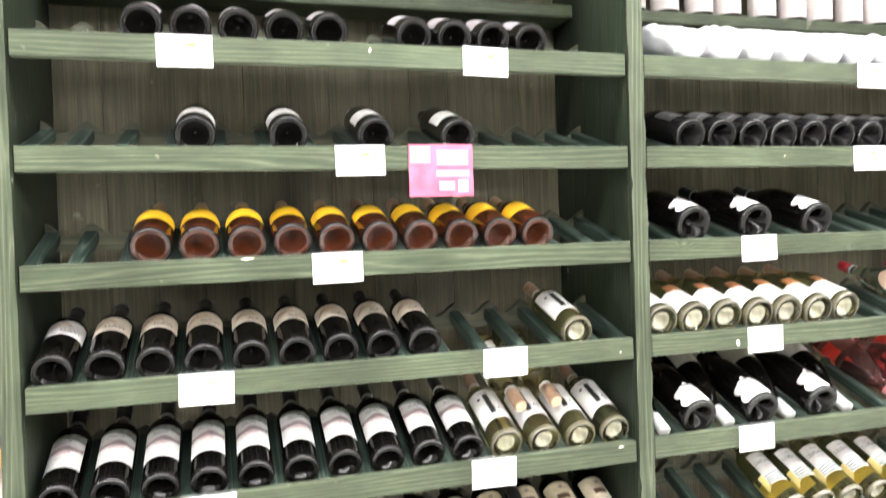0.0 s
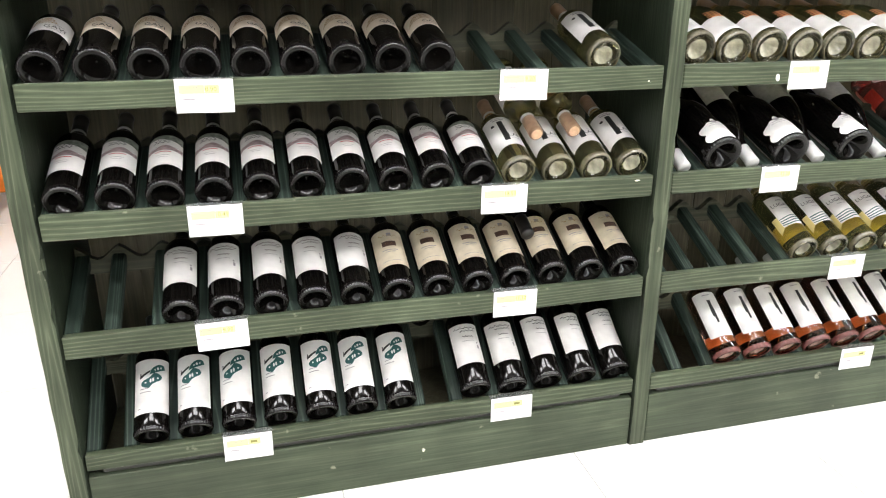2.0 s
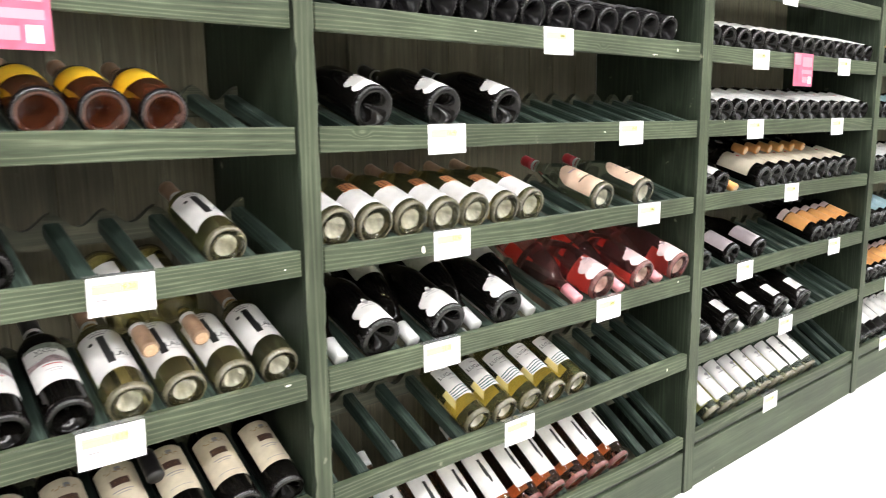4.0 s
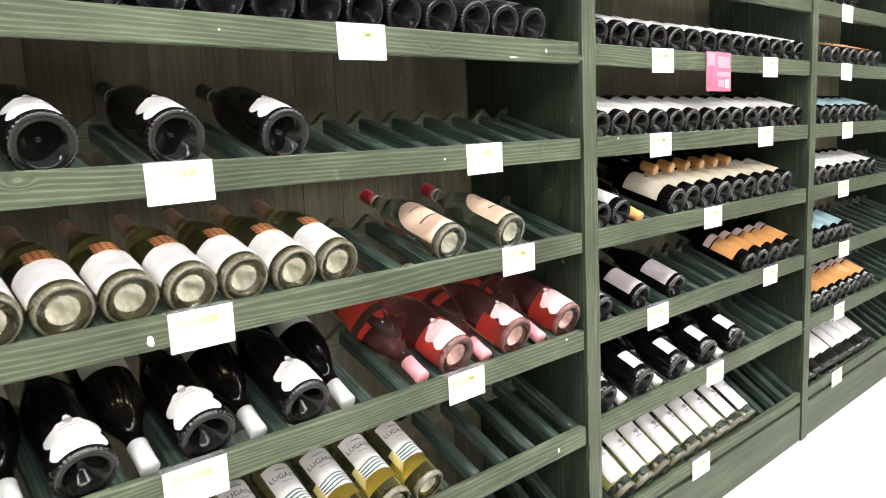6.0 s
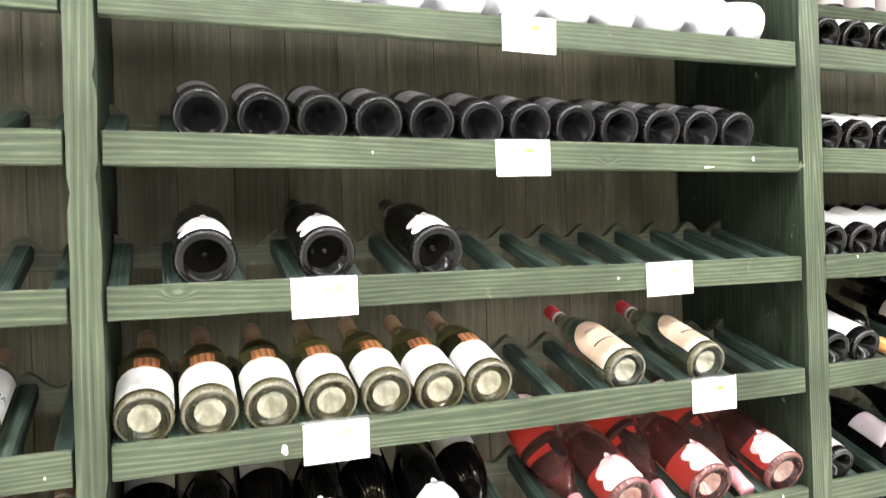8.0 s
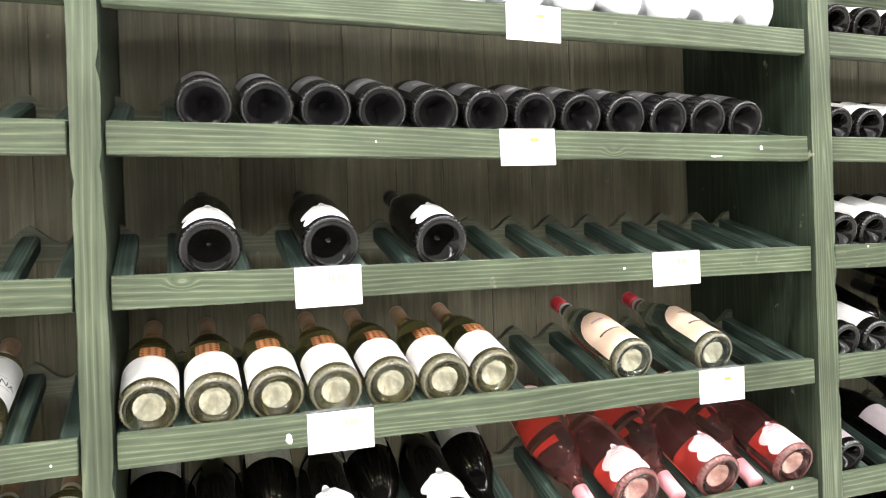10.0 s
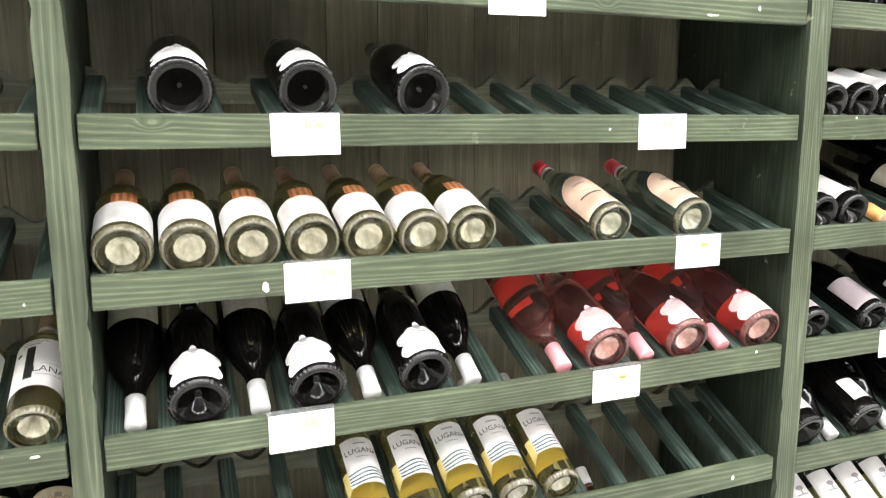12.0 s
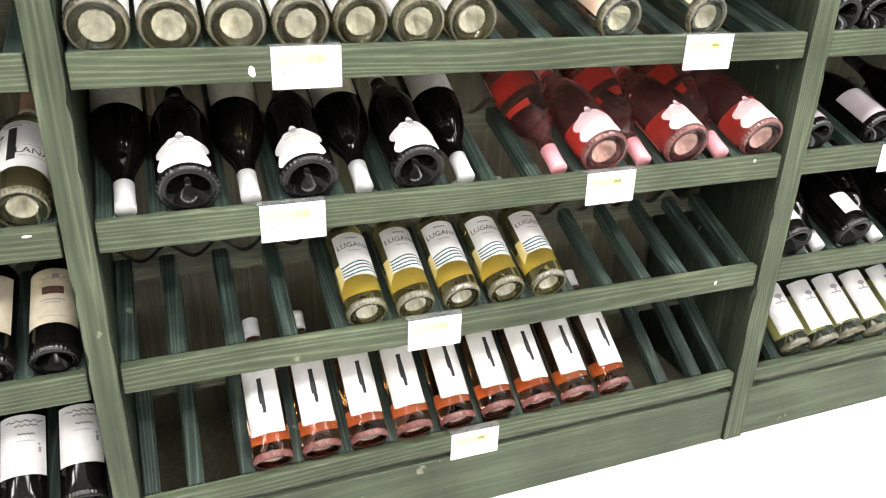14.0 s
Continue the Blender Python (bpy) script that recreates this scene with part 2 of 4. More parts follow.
def spin(profile, segs=32, wobble=None):
    """A solid of revolution about z from (radius, z) pairs."""
    bm = bmesh.new()
    rings = []
    for k, (r, z) in enumerate(profile):
        if r < 1e-6:
            rings.append([bm.verts.new((0, 0, z))])
            continue
        ring = []
        for i in range(segs):
            a = 2 * math.pi * i / segs
            rr = r * (wobble(a, z) if wobble else 1)
            ring.append(bm.verts.new((rr * math.cos(a), rr * math.sin(a), z)))
        rings.append(ring)
    for a, b in zip(rings, rings[1:]):
        for i in range(segs):
            j = (i + 1) % segs
            if len(a) == 1 and len(b) > 1:
                bm.faces.new((a[0], b[j], b[i]))
            elif len(b) == 1 and len(a) > 1:
                bm.faces.new((a[i], a[j], b[0]))
            elif len(a) > 1:
                bm.faces.new((a[i], a[j], b[j], b[i]))
    bmesh.ops.recalc_face_normals(bm, faces=bm.faces)
    return bm


def patch(radius, z0, z1, half, low=None, high=None, side=None, nu=20, nv=8, centre=0.0, lift=0.0005, bm=None):
    """A thin sheet that hugs a bottle, facing -y; low and high shape its edges, side its width."""
    bm = bm or bmesh.new()
    grid = []
    for j in range(nv + 1):
        row = []
        v = j / nv
        for i in range(nu + 1):
            u = -1 + 2 * i / nu
            lo = z0 + (low(u) if low else 0)
            hi = z1 + (high(u) if high else 0)
            z = lo + (hi - lo) * v
            w = half * (side(v) if side else 1)
            a = math.radians(-90 + centre + u * w)
            r = (radius(z) if callable(radius) else radius) + lift
            row.append(bm.verts.new((r * math.cos(a), r * math.sin(a), z)))
        grid.append(row)
    for j in range(nv):
        for i in range(nu):
            bm.faces.new((grid[j][i], grid[j][i + 1], grid[j + 1][i + 1], grid[j + 1][i]))
    return bm


def blob(radius, z, half, height, centre=0.0, n=10, lift=0.0009, bm=None, tilt=0.0):
    """An oval of print on a bottle's label."""
    return patch(radius, z - height / 2, z + height / 2, half, low=lambda u: tilt * u, high=lambda u: tilt * u, side=lambda v: max(0.05, 1 - (2 * v - 1) ** 2) ** 0.5, nu=6, nv=n, centre=centre, lift=lift, bm=bm)


def words(text, size):
    """Flat built-in lettering as a bmesh, centred."""
    cu = bpy.data.curves.new("words", "FONT")
    cu.body, cu.size, cu.align_x, cu.align_y, cu.resolution_u = text, size, "CENTER", "CENTER", 2
    ob = bpy.data.objects.new("words", cu)
    scene.collection.objects.link(ob)
    me = bpy.data.meshes.new_from_object(ob.evaluated_get(bpy.context.evaluated_depsgraph_get()))
    bm = bmesh.new()
    bm.from_mesh(me)
    bpy.data.objects.remove(ob)
    bpy.data.meshes.remove(me)
    bpy.data.curves.remove(cu)
    return bm


def wrapped_words(text, size, radius, z, centre=0.0, lift=0.0010, upright=False):
    bm = words(text, size)
    bmesh.ops.subdivide_edges(bm, edges=[e for e in bm.edges if e.calc_length() > 0.006], cuts=2)
    for v in bm.verts:
        x, y = v.co.x, v.co.y
        if upright:
            x, y = -y, x
        a = math.radians(-90 + centre) + x / radius
        v.co = ((radius + lift) * math.cos(a), (radius + lift) * math.sin(a), z + y)
    return bm


# ---- bottles ----
def profile(R, L, style):
    punt = [(0, 0.036), (0.10 * R, 0.0345), (0.25 * R, 0.027), (0.5 * R, 0.012), (0.68 * R, 0.003), (0.76 * R, 0.0), (0.9 * R, 0.0008), (0.97 * R, 0.004), (R, 0.010)]
    n = 0.0145
    if style == "bordeaux":
        side = [(R, 0.1 * L), (R, 0.35 * L), (R, 0.60 * L), (0.97 * R, 0.635 * L), (0.86 * R, 0.665 * L), (0.66 * R, 0.692 * L), (1.25 * n, 0.725 * L), (1.02 * n, 0.76 * L), (n * 0.95, 0.85 * L)]
    else:
        side = [(R, 0.1 * L), (R, 0.3 * L), (R, 0.46 * L), (0.97 * R, 0.52 * L), (0.88 * R, 0.58 * L), (0.72 * R, 0.645 * L), (0.56 * R, 0.70 * L), (1.25 * n, 0.76 * L), (1.05 * n, 0.82 * L), (n, 0.88 * L)]
    top = [(0.95 * n, 0.955 * L), (1.08 * n, 0.96 * L), (1.08 * n, 0.985 * L), (0.9 * n, L), (0.6 * n, L), (0, L)]
    return punt + side + top


def radius_at(prof):
    outer = [(z, r) for r, z in prof[8:]]

    def at(z):
        for (z0, r0), (z1, r1) in zip(outer, outer[1:]):
            if z0 <= z <= z1 and z1 > z0:
                return r0 + (r1 - r0) * (z - z0) / (z1 - z0)
        return outer[0][1]
    return at


BOTTLES = {}


def bottle(kind, R, L, style, glass, label, capsule=None, band=None, prints=(), group="", sheets=(), knurl=True, capfrom=0.80, cork=None):
    """One bottle with its base ring, capsule and printed labels, built once and copied."""
    prof = profile(R, L, style)
    thing = new("wine_bottle")
    part("glass_body", spin(prof, 36), glass, thing, smooth=True)
    at = radius_at(prof)
    if knurl:
        def teeth(a, z):
            return 1 + 0.017 * math.sin(36 * a) * (1 if z < 0.0095 else 0.2)

        ring = spin([(0.86 * R, 0.0006), (0.90 * R, -0.0010), (0.945 * R, 0.0002), (0.985 * R, 0.0034), (1.008 * R, 0.0075), (1.012 * R, 0.0100), (0.998 * R, 0.0118)], 160, teeth)
        pale = {GLASS_BLACK: GLASS_BASE, GLASS_CHAMP: GLASS_BASE, GLASS_AMBER: GLASS_BASE, GLASS_ROSE: RING_ROSE, GLASS_RED: RING_ROSE}
        part("base_ring", ring, pale.get(glass, RING_PALE), thing, "ridged glass base ring", True)
        if glass in (GLASS_WHITE, GLASS_CLEAR, GLASS_ROSE, GLASS_RED):
            # extra pale cone over the punt, in place of its bright refraction
            flute = spin([(0.54 * R, 0.0080), (0.42 * R, 0.0148), (0.34 * R, 0.0195), (0.20 * R, 0.0275), (0.07 * R, 0.0335), (0, 0.0345)], 60, lambda a, z: 1 + 0.025 * math.sin(15 * a))
            part("punt", flute, PUNT_ROSE if glass in (GLASS_ROSE, GLASS_RED) else PUNT_PALE, thing, "fluted hollow in the bottle's base, paled for refracted light", True)
    if capsule:
        zc = capfrom * L
        cap = [(at(zc) + 0.0002, zc), (at(zc) + 0.0009, zc + 0.001)] + [(max(at(z) + 0.0009, 0.0157), z) for z in (0.86 * L, 0.92 * L)] + [(0.0156, 0.955 * L), (0.0162, 0.962 * L), (0.0162, L - 0.001), (0.0150, L + 0.0008), (0, L + 0.0008)]
        part("capsule", spin(cap, 24), capsule, thing, "", True)
    if cork:
        part("cork", spin([(0.0122, L - 0.001), (0.0122, L + 0.002), (0, L + 0.002)], 20), cork, thing, "pale round cork end")
    if band:
        zb = (capfrom if capfrom < 0.9 else 0.85) * L
        part("neck_band", spin([(at(zb - 0.008) + 0.0006, zb - 0.008), (at(zb - 0.008) + 0.0014, zb - 0.007), (at(zb) + 0.0014, zb), (at(zb) + 0.0006, zb + 0.001)], 24), band, thing, "", True)
    for name, bm, material in sheets:
        sheet = part(name, bm(at) if callable(bm) else bm, material, thing, "", True)
        if name == "label":
            for pname, pbm, pmat in prints:
                pr = part(pname, pbm, pmat, sheet)
                if pname in ("print", "lines", "emblem_dots", "emblem_dark", "stripes", "lettering", "emblem"):
                    pr["kind"] = "stuff"
    tagged(thing, label, "wine bottle", group)
    BOTTLES[kind] = (thing, R, L)
    thing.location = (0, 60, -5)
    return thing


def bars(R, rows, material_name="print"):
    """Small lines of unreadable print: (z, centre, half, height)."""
    bm = bmesh.new()
    for z, c, h, t in rows:
        patch(R, z - t / 2, z + t / 2, h, centre=c, nu=6, nv=1, lift=0.0009, bm=bm)
    return bm


def script(R, z, centre, half, size, seed, thick=0.0018, bm=None):
    """A line of handwriting that cannot be read, as a wavering pen stroke."""
    f = 5 + seed % 3

    def wave(u):
        return size * (0.6 * math.sin(f * 2.3 * u + seed) + 0.4 * math.sin(f * 5.1 * u + 2 * seed))
    return patch(R, z - thick / 2, z + thick / 2, half, low=wave, high=wave, nu=44, nv=1, centre=centre, lift=0.0010, bm=bm)


def cloud_high(u):
    return 0.012 * max(0.0, 1 - (u / 0.35) ** 2) ** 0.5 if abs(u) < 0.35 else 0.0


def cloud_side(v):
    return 0.80 + 0.20 * abs(math.sin(2.2 * math.pi * v)) - 0.55 * max(0, v - 0.8) / 0.2


def std_label(R, z0, z1, half=80):
    return patch(R, z0, z1, half)


# row A
bottle("a_silver", 0.040, 0.30, "burgundy", GLASS_BLACK, "dark glossy wine bottle lying with its base forward", CAP_BLACK, sheets=[("label", std_label(0.040, 0.05, 0.13, 60), GREYP)])
bottle("a_white_short", 0.040, 0.30, "bordeaux", GLASS_BLACK, "dark wine bottle with a short white label", CAP_BLACK, sheets=[("label", std_label(0.040, 0.045, 0.115, 75), PAPER)], prints=[("print", bars(0.040, [(0.10, 0, 25, 0.003), (0.09, 0, 18, 0.002)]), GREYINK)])
bottle("a_amber", 0.0405, 0.29, "burgundy", GLASS_AMBER, "amber brown bottle with a yellow label and brown neck", CAP_TAN, sheets=[("label", lambda at: patch(at, 0.075, 0.140, 80, low=lambda u: 0.014 * u * u), YELLOW)])
def arcs_print():
    bm = bmesh.new()
    for k in range(4):
        patch(0.0385, 0.136 + 0.006 * k, 0.1388 + 0.006 * k, 42 - 5 * k, centre=-18, low=lambda u: 0.007 * u - 0.006 * u * u, high=lambda u: 0.007 * u - 0.006 * u * u, nu=16, nv=1, lift=0.0009, bm=bm)
    return bm


GOLDINK = mat("gold_brown_print", (0.42, 0.26, 0.10), 0.45)
SAGEINK = mat("sage_grey_print", (0.20, 0.22, 0.18), 0.6, vary=0.5, scale=120)
LANDSCAPE = mat("mauve_landscape_print", (0.36, 0.25, 0.26), 0.6, vary=0.55, scale=140)
for kind, paper in (("a_cream", CREAM), ("a_gavi", PAPER)):
    bottle(kind, 0.0385, 0.30, "bordeaux", GLASS_BLACK, "dark wine bottle with a cream label and gold arcs" if paper is CREAM else "dark wine bottle with a white lettered label", CAP_BLACK, sheets=[("label", patch(0.0385, 0.100, 0.166, 75), paper)],
           prints=[("lettering", wrapped_words("GAVI", 0.018, 0.0385, 0.120, 20), INK), ("lines", arcs_print(), GOLDINK), ("print", bars(0.0385, [(0.133, 30, 12, 0.0015), (0.110, 20, 20, 0.0015)]), GREYINK)])
strokes = bmesh.new()
for k in range(4):
    script(0.0375, 0.113 + 0.0036 * k, 0, 58, 0.0016, 3 + k, 0.0008, strokes)
pen = script(0.0375, 0.146, 4, 34, 0.0035, 5)
script(0.0375, 0.139, -6, 26, 0.003, 9, bm=pen)
bottle("a_band", 0.0375, 0.305, "bordeaux", GLASS_BLACK, "dark wine bottle with a white label and mauve scene", CAP_BLACK, CAP_WHITE, sheets=[("label", patch(0.0375, 0.058, 0.165, 65), PAPER)],
       prints=[("picture", patch(0.0375, 0.150, 0.1645, 64, low=lambda u: -0.010 * u, lift=0.0009), SAGEINK), ("scene_print", patch(0.0375, 0.110, 0.124, 63, high=lambda u: 0.004 * math.sin(5 * u + 1), lift=0.0008), LANDSCAPE), ("stripes", strokes, GREYINK), ("lettering", pen, INK), ("print", bars(0.0375, [(0.1045, 0, 24, 0.0022)]), REDINK), ("lines", bars(0.0375, [(0.092, 0, 20, 0.0012), (0.086, 0, 14, 0.0012)]), GREYINK)])
bottle("a_figure", 0.0385, 0.295, "bordeaux", GLASS_WHITE, "pale white-wine bottle with a black bar on its label", CAP_TAN, CAP_WHITE, cork=CORK, capfrom=0.80, sheets=[("label", patch(0.0385, 0.056, 0.170, 80, low=lambda u: -0.010 * u * u), PAPER)],
       prints=[("black_bar", patch(0.0385, 0.074, 0.152, 9.5, centre=-14, lift=0.0009), INK), ("lettering", wrapped_words("LANA", 0.019, 0.0385, 0.094, 30), INK), ("print", bars(0.0385, [(0.082, 30, 28, 0.0012), (0.158, -16, 20, 0.003), (0.108, 34, 24, 0.0010)]), GREYINK), ("seal", blob(0.0385, 0.140, 7, 0.008, -42), INK), ("stripes", script(0.0385, 0.164, -10, 30, 0.002, 4), GREYINK)])


def hand_label(seed):
    bm = script(0.0375, 0.154, 4, 46, 0.0028, seed)
    script(0.0375, 0.146, 10, 30, 0.0024, seed + 3, bm=bm)
    script(0.0375, 0.130, 8, 20, 0.0018, seed + 5, bm=bm)
    return bm


for kind, half, seed, words_on in (("a_script", 66, 2, "dark wine bottle with a plain white handwritten label"), ("a_plain", 66, 7, "dark wine bottle with a white handwritten label")):
    bottle(kind, 0.0375, 0.30, "bordeaux", GLASS_BLACK, words_on, CAP_BLACK, sheets=[("label", patch(0.0375, 0.058, 0.166, half), PAPER)],
           prints=[("lettering", hand_label(seed), BROWNINK if seed == 2 else INK), ("print", bars(0.0375, [(0.118, 6, 22, 0.0010), (0.112, 40, 3, 0.004), (0.102, 42, 4, 0.010)]), GREYINK)])
vine = script(0.0375, 0.146, 2, 34, 0.004, 6)
bottle("a_beige", 0.0375, 0.30, "bordeaux", GLASS_BLACK, "dark wine bottle with a beige label and brown block", CAP_BLACK, sheets=[("label", patch(0.0375, 0.052, 0.167, 68), BEIGE)],
       prints=[("block", patch(0.0375, 0.112, 0.128, 25, lift=0.0009), BROWNINK), ("lettering", bars(0.0375, [(0.120, 0, 17, 0.005)], ""), GOLDINK), ("stripes", vine, GOLDINK), ("print", bars(0.0375, [(0.150, 6, 8, 0.010), (0.100, 0, 28, 0.0022), (0.094, 0, 18, 0.0014), (0.066, 0, 34, 0.0012)]), GREYINK)])
# emblem: a dome over a tilted oval, with pale marks and a small pointed bar
slant = 0.0065
dome = patch(0.0375, 0.1375, 0.1390, 26, centre=18, low=lambda u: slant * u, high=lambda u: slant * u + 0.0155 * max(0.0, 1 - u * u) ** 0.5, nv=8, lift=0.0009)
oval = blob(0.0375, 0.117, 34, 0.024, -2, tilt=slant, n=14)
dots = bmesh.new()
for c, z, w, h in ((9, 0.142, 2.2, 0.005), (18, 0.1450, 3.4, 0.007), (28, 0.147, 2.2, 0.005), (-21, 0.1125, 3, 0.004), (-5, 0.1160, 3.2, 0.010), (3, 0.1178, 3.2, 0.010), (18, 0.1215, 3, 0.004)):
    blob(0.0375, z, w, h, c, bm=dots, lift=0.0013, n=5)
pin = patch(0.0375, 0.1300, 0.1360, 17, centre=-24, low=lambda u: 0.006 * u + 0.001 * u, high=lambda u: 0.006 * u, lift=0.0009)
patch(0.0375, 0.128, 0.137, 2.2, centre=-38, nu=2, nv=1, lift=0.0009, bm=pin)
bottle("a_logo", 0.0375, 0.30, "bordeaux", GLASS_BLACK, "dark wine bottle with a teal emblem on white paper", CAP_BLACK, sheets=[("label", patch(0.0375, 0.040, 0.170, 68), PAPER)],
       prints=[("emblem", dome, TEALINK), ("emblem", oval, TEALINK), ("emblem_dots", dots, PAPER), ("emblem_bar", pin, INK), ("print", bars(0.0375, [(0.098, -25, 14, 0.0018), (0.090, -22, 18, 0.0018), (0.052, -42, 5, 0.0018)]), GREYINK)])
# row B
bottle("b_black", 0.0425, 0.31, "burgundy", GLASS_CHAMP, "satin black sparkling-wine bottle with a charcoal label", CAP_BLACK, sheets=[("label", patch(0.0425, 0.05, 0.125, 55), mat("charcoal_label", (0.07, 0.068, 0.07), 0.4))],
       prints=[("lettering", bars(0.0425, [(0.075, -4, 30, 0.010)]), GREYINK), ("print", bars(0.0425, [(0.105, 0, 36, 0.002), (0.060, 0, 36, 0.002)]), GREYINK)])
def cloud(kind, glass, label, capsule, band, paper, back=None, R=0.047, L=0.325):
    sheets = [("label", patch(R, 0.012, 0.078, 56, high=cloud_high, side=cloud_side, nv=24), paper)]
    if not back and capsule is CAP_WHITE:
        sheets.append(("back_label", patch(R, 0.035, 0.128, 58, centre=180), mat("pale_grey_back_label", (0.50, 0.49, 0.50), 0.5, vary=0.15, scale=90)))
    if back:
        sheets.append(("back_label", patch(R, 0.03, 0.125, 60, centre=180), back))
    crest = blob(R, 0.077, 9, 0.010)
    bottle(kind, R, L, "burgundy", glass, label, capsule, band, sheets=sheets, prints=[("crest", crest, GREYINK if paper is PAPER else PINKINK), ("print", bars(R, [(0.070, 0, 16, 0.0015), (0.064, 0, 22, 0.0012)]), PINKINK if paper is PINKP else GREYINK)], capfrom=0.83)
cloud("b_cloud_tall", GLASS_BLACK, "large dark bottle with a scalloped white label", CAP_BLACK, CAP_WHITE, PAPER)
cloud("b_cloud", GLASS_BLACK, "large dark bottle with scalloped label and white capsule", CAP_WHITE, None, PAPER)
cloud("b_red", GLASS_RED, "deep pink rose bottle with scalloped pale label", CAP_PINK, None, PINKP, REDBACK)
burst = patch(0.043, 0.094, 0.128, 27, lift=0.0010, side=lambda v: 0.80 + 0.20 * abs(math.sin(3 * math.pi * v + 1.57)), nv=18)
burst2 = bmesh.new()
for c, z in [(c, z) for c in (-20, -7, 7, 20) for z in (0.098, 0.106, 0.114, 0.122)]:
    blob(0.043, z + (0.003 if c in (-7, 20) else 0), 3.8, 0.0048, centre=c, bm=burst2, lift=0.0014, n=5)
bottle("b_burst", 0.043, 0.31, "burgundy", GLASS_WHITE, "white-wine bottle with orange emblem above white label", CAP_TAN, sheets=[("label", patch(0.043, 0.021, 0.098, 80), PAPER)], prints=[("emblem", burst, BURST_A), ("emblem_dark", burst2, BURST_B)], capfrom=0.80)
bottle("b_peach", 0.042, 0.31, "burgundy", GLASS_CLEAR, "clear wine bottle with oval peach label, red capsule", CAP_RED, CAP_WHITE, sheets=[("label", patch(0.042, 0.018, 0.148, 66, side=lambda v: 1.0 if v < 0.55 else max(0.06, 1 - ((v - 0.55) / 0.45) ** 2.2) ** 0.5, nv=20), PEACH)],
       prints=[("lettering", bars(0.042, [(0.068, 0, 32, 0.005)]), BROWNINK), ("print", bars(0.042, [(0.115, 0, 18, 0.006), (0.085, 0, 10, 0.002)]), PINKINK)], capfrom=0.86)
waves = bmesh.new()
for k in range(4):
    patch(0.0375, 0.072 + 0.0075 * k, 0.075 + 0.0075 * k, 56, low=lambda u: 0.003 * math.sin(3 * u + k * 0.3), high=lambda u: 0.003 * math.sin(3 * u + k * 0.3), nv=1, lift=0.0009, bm=waves)
bottle("b_lugana", 0.0375, 0.305, "bordeaux", GLASS_WHITE, "white-wine bottle with a lettered label and teal stripes", CAP_WHITE, sheets=[("label", patch(0.0375, 0.066, 0.172, 58), PAPER), ("back_label", patch(0.0375, 0.062, 0.115, 66, centre=180), YELBACK), ("side_strip", patch(0.0375, 0.056, 0.105, 22, centre=-62, low=lambda u: 0.012 * u + 0.006, lift=0.0003), YELBACK)],
       prints=[("stripes", waves, TEALINK), ("lettering", wrapped_words("LUGANA", 0.0165, 0.0375, 0.140), INK), ("print", bars(0.0375, [(0.158, 0, 18, 0.003), (0.126, 0, 18, 0.0015)]), GREYINK)])
figure = patch(0.0375, 0.104, 0.156, 8.5, side=lambda v: 0.86 + 0.12 * math.sin(6 * v), lift=0.0009)
patch(0.0375, 0.086, 0.1045, 5.2, centre=2.5, lift=0.0009, nu=4, nv=3, side=lambda v: 0.8 + 0.3 * v, bm=figure)
bottle("b_rose", 0.0375, 0.30, "bordeaux", GLASS_ROSE, "pale rose bottle with tall white label, black figure", CAP_WHITE, sheets=[("label", patch(0.0375, 0.046, 0.182, 58, high=lambda u: -0.004 * u ** 6, low=lambda u: 0.004 * u ** 6), PAPER), ("back_label", patch(0.0375, 0.045, 0.075, 60, centre=180), ORANGE)],
       prints=[("figure", figure, INK), ("print", bars(0.0375, [(0.172, 0, 16, 0.002)]), GREYINK)], capfrom=0.87)
# row C
bottle("c_white", 0.040, 0.30, "bordeaux", GLASS_BLACK, "dark wine bottle with a wide white label", CAP_BLACK, sheets=[("label", patch(0.040, 0.028, 0.16, 85), PAPER)], prints=[("print", bars(0.040, [(0.12, 0, 20, 0.004)]), GREYINK)])
bottle("c_redmark", 0.040, 0.30, "bordeaux", GLASS_BLACK, "dark wine bottle, white label with small red mark", CAP_BLACK, sheets=[("label", patch(0.040, 0.028, 0.16, 85), PAPER)], prints=[("mark", blob(0.040, 0.10, 9, 0.012, 8), REDINK)])
bottle("c_cream", 0.043, 0.31, "bordeaux", GLASS_BLACK, "dark wine bottle with a wide cream label", CAP_BLACK, sheets=[("label", patch(0.043, 0.045, 0.165, 88), mat("ivory_label", (0.74, 0.66, 0.52), 0.6, vary=0.05))], prints=[("mark", blob(0.043, 0.12, 10, 0.014), REDINK)])
bottle("c_corked", 0.038, 0.30, "bordeaux", GLASS_BLACK, "dark wine bottle with a copper-toned corked neck", ORANGE, cork=CORK, capfrom=0.84)
bottle("c_grey", 0.040, 0.31, "burgundy", GLASS_BLACK, "dark sloping-shouldered bottle with a grey-mauve label", CAP_BLACK, sheets=[("label", patch(0.040, 0.020, 0.110, 75), mat("mauve_grey_label", (0.36, 0.31, 0.32), 0.5, vary=0.1))])
bottle("c_orange", 0.040, 0.30, "bordeaux", GLASS_BLACK, "dark wine bottle with an orange label", CAP_BLACK, sheets=[("label", patch(0.040, 0.045, 0.13, 80), ORANGE), ("strip", patch(0.040, 0.135, 0.16, 80), PINKP)])
bottle("c_square", 0.046, 0.31, "burgundy", GLASS_BLACK, "broad dark bottle with a small square white label", CAP_BLACK, sheets=[("label", patch(0.046, 0.035, 0.095, 42), PAPER)])
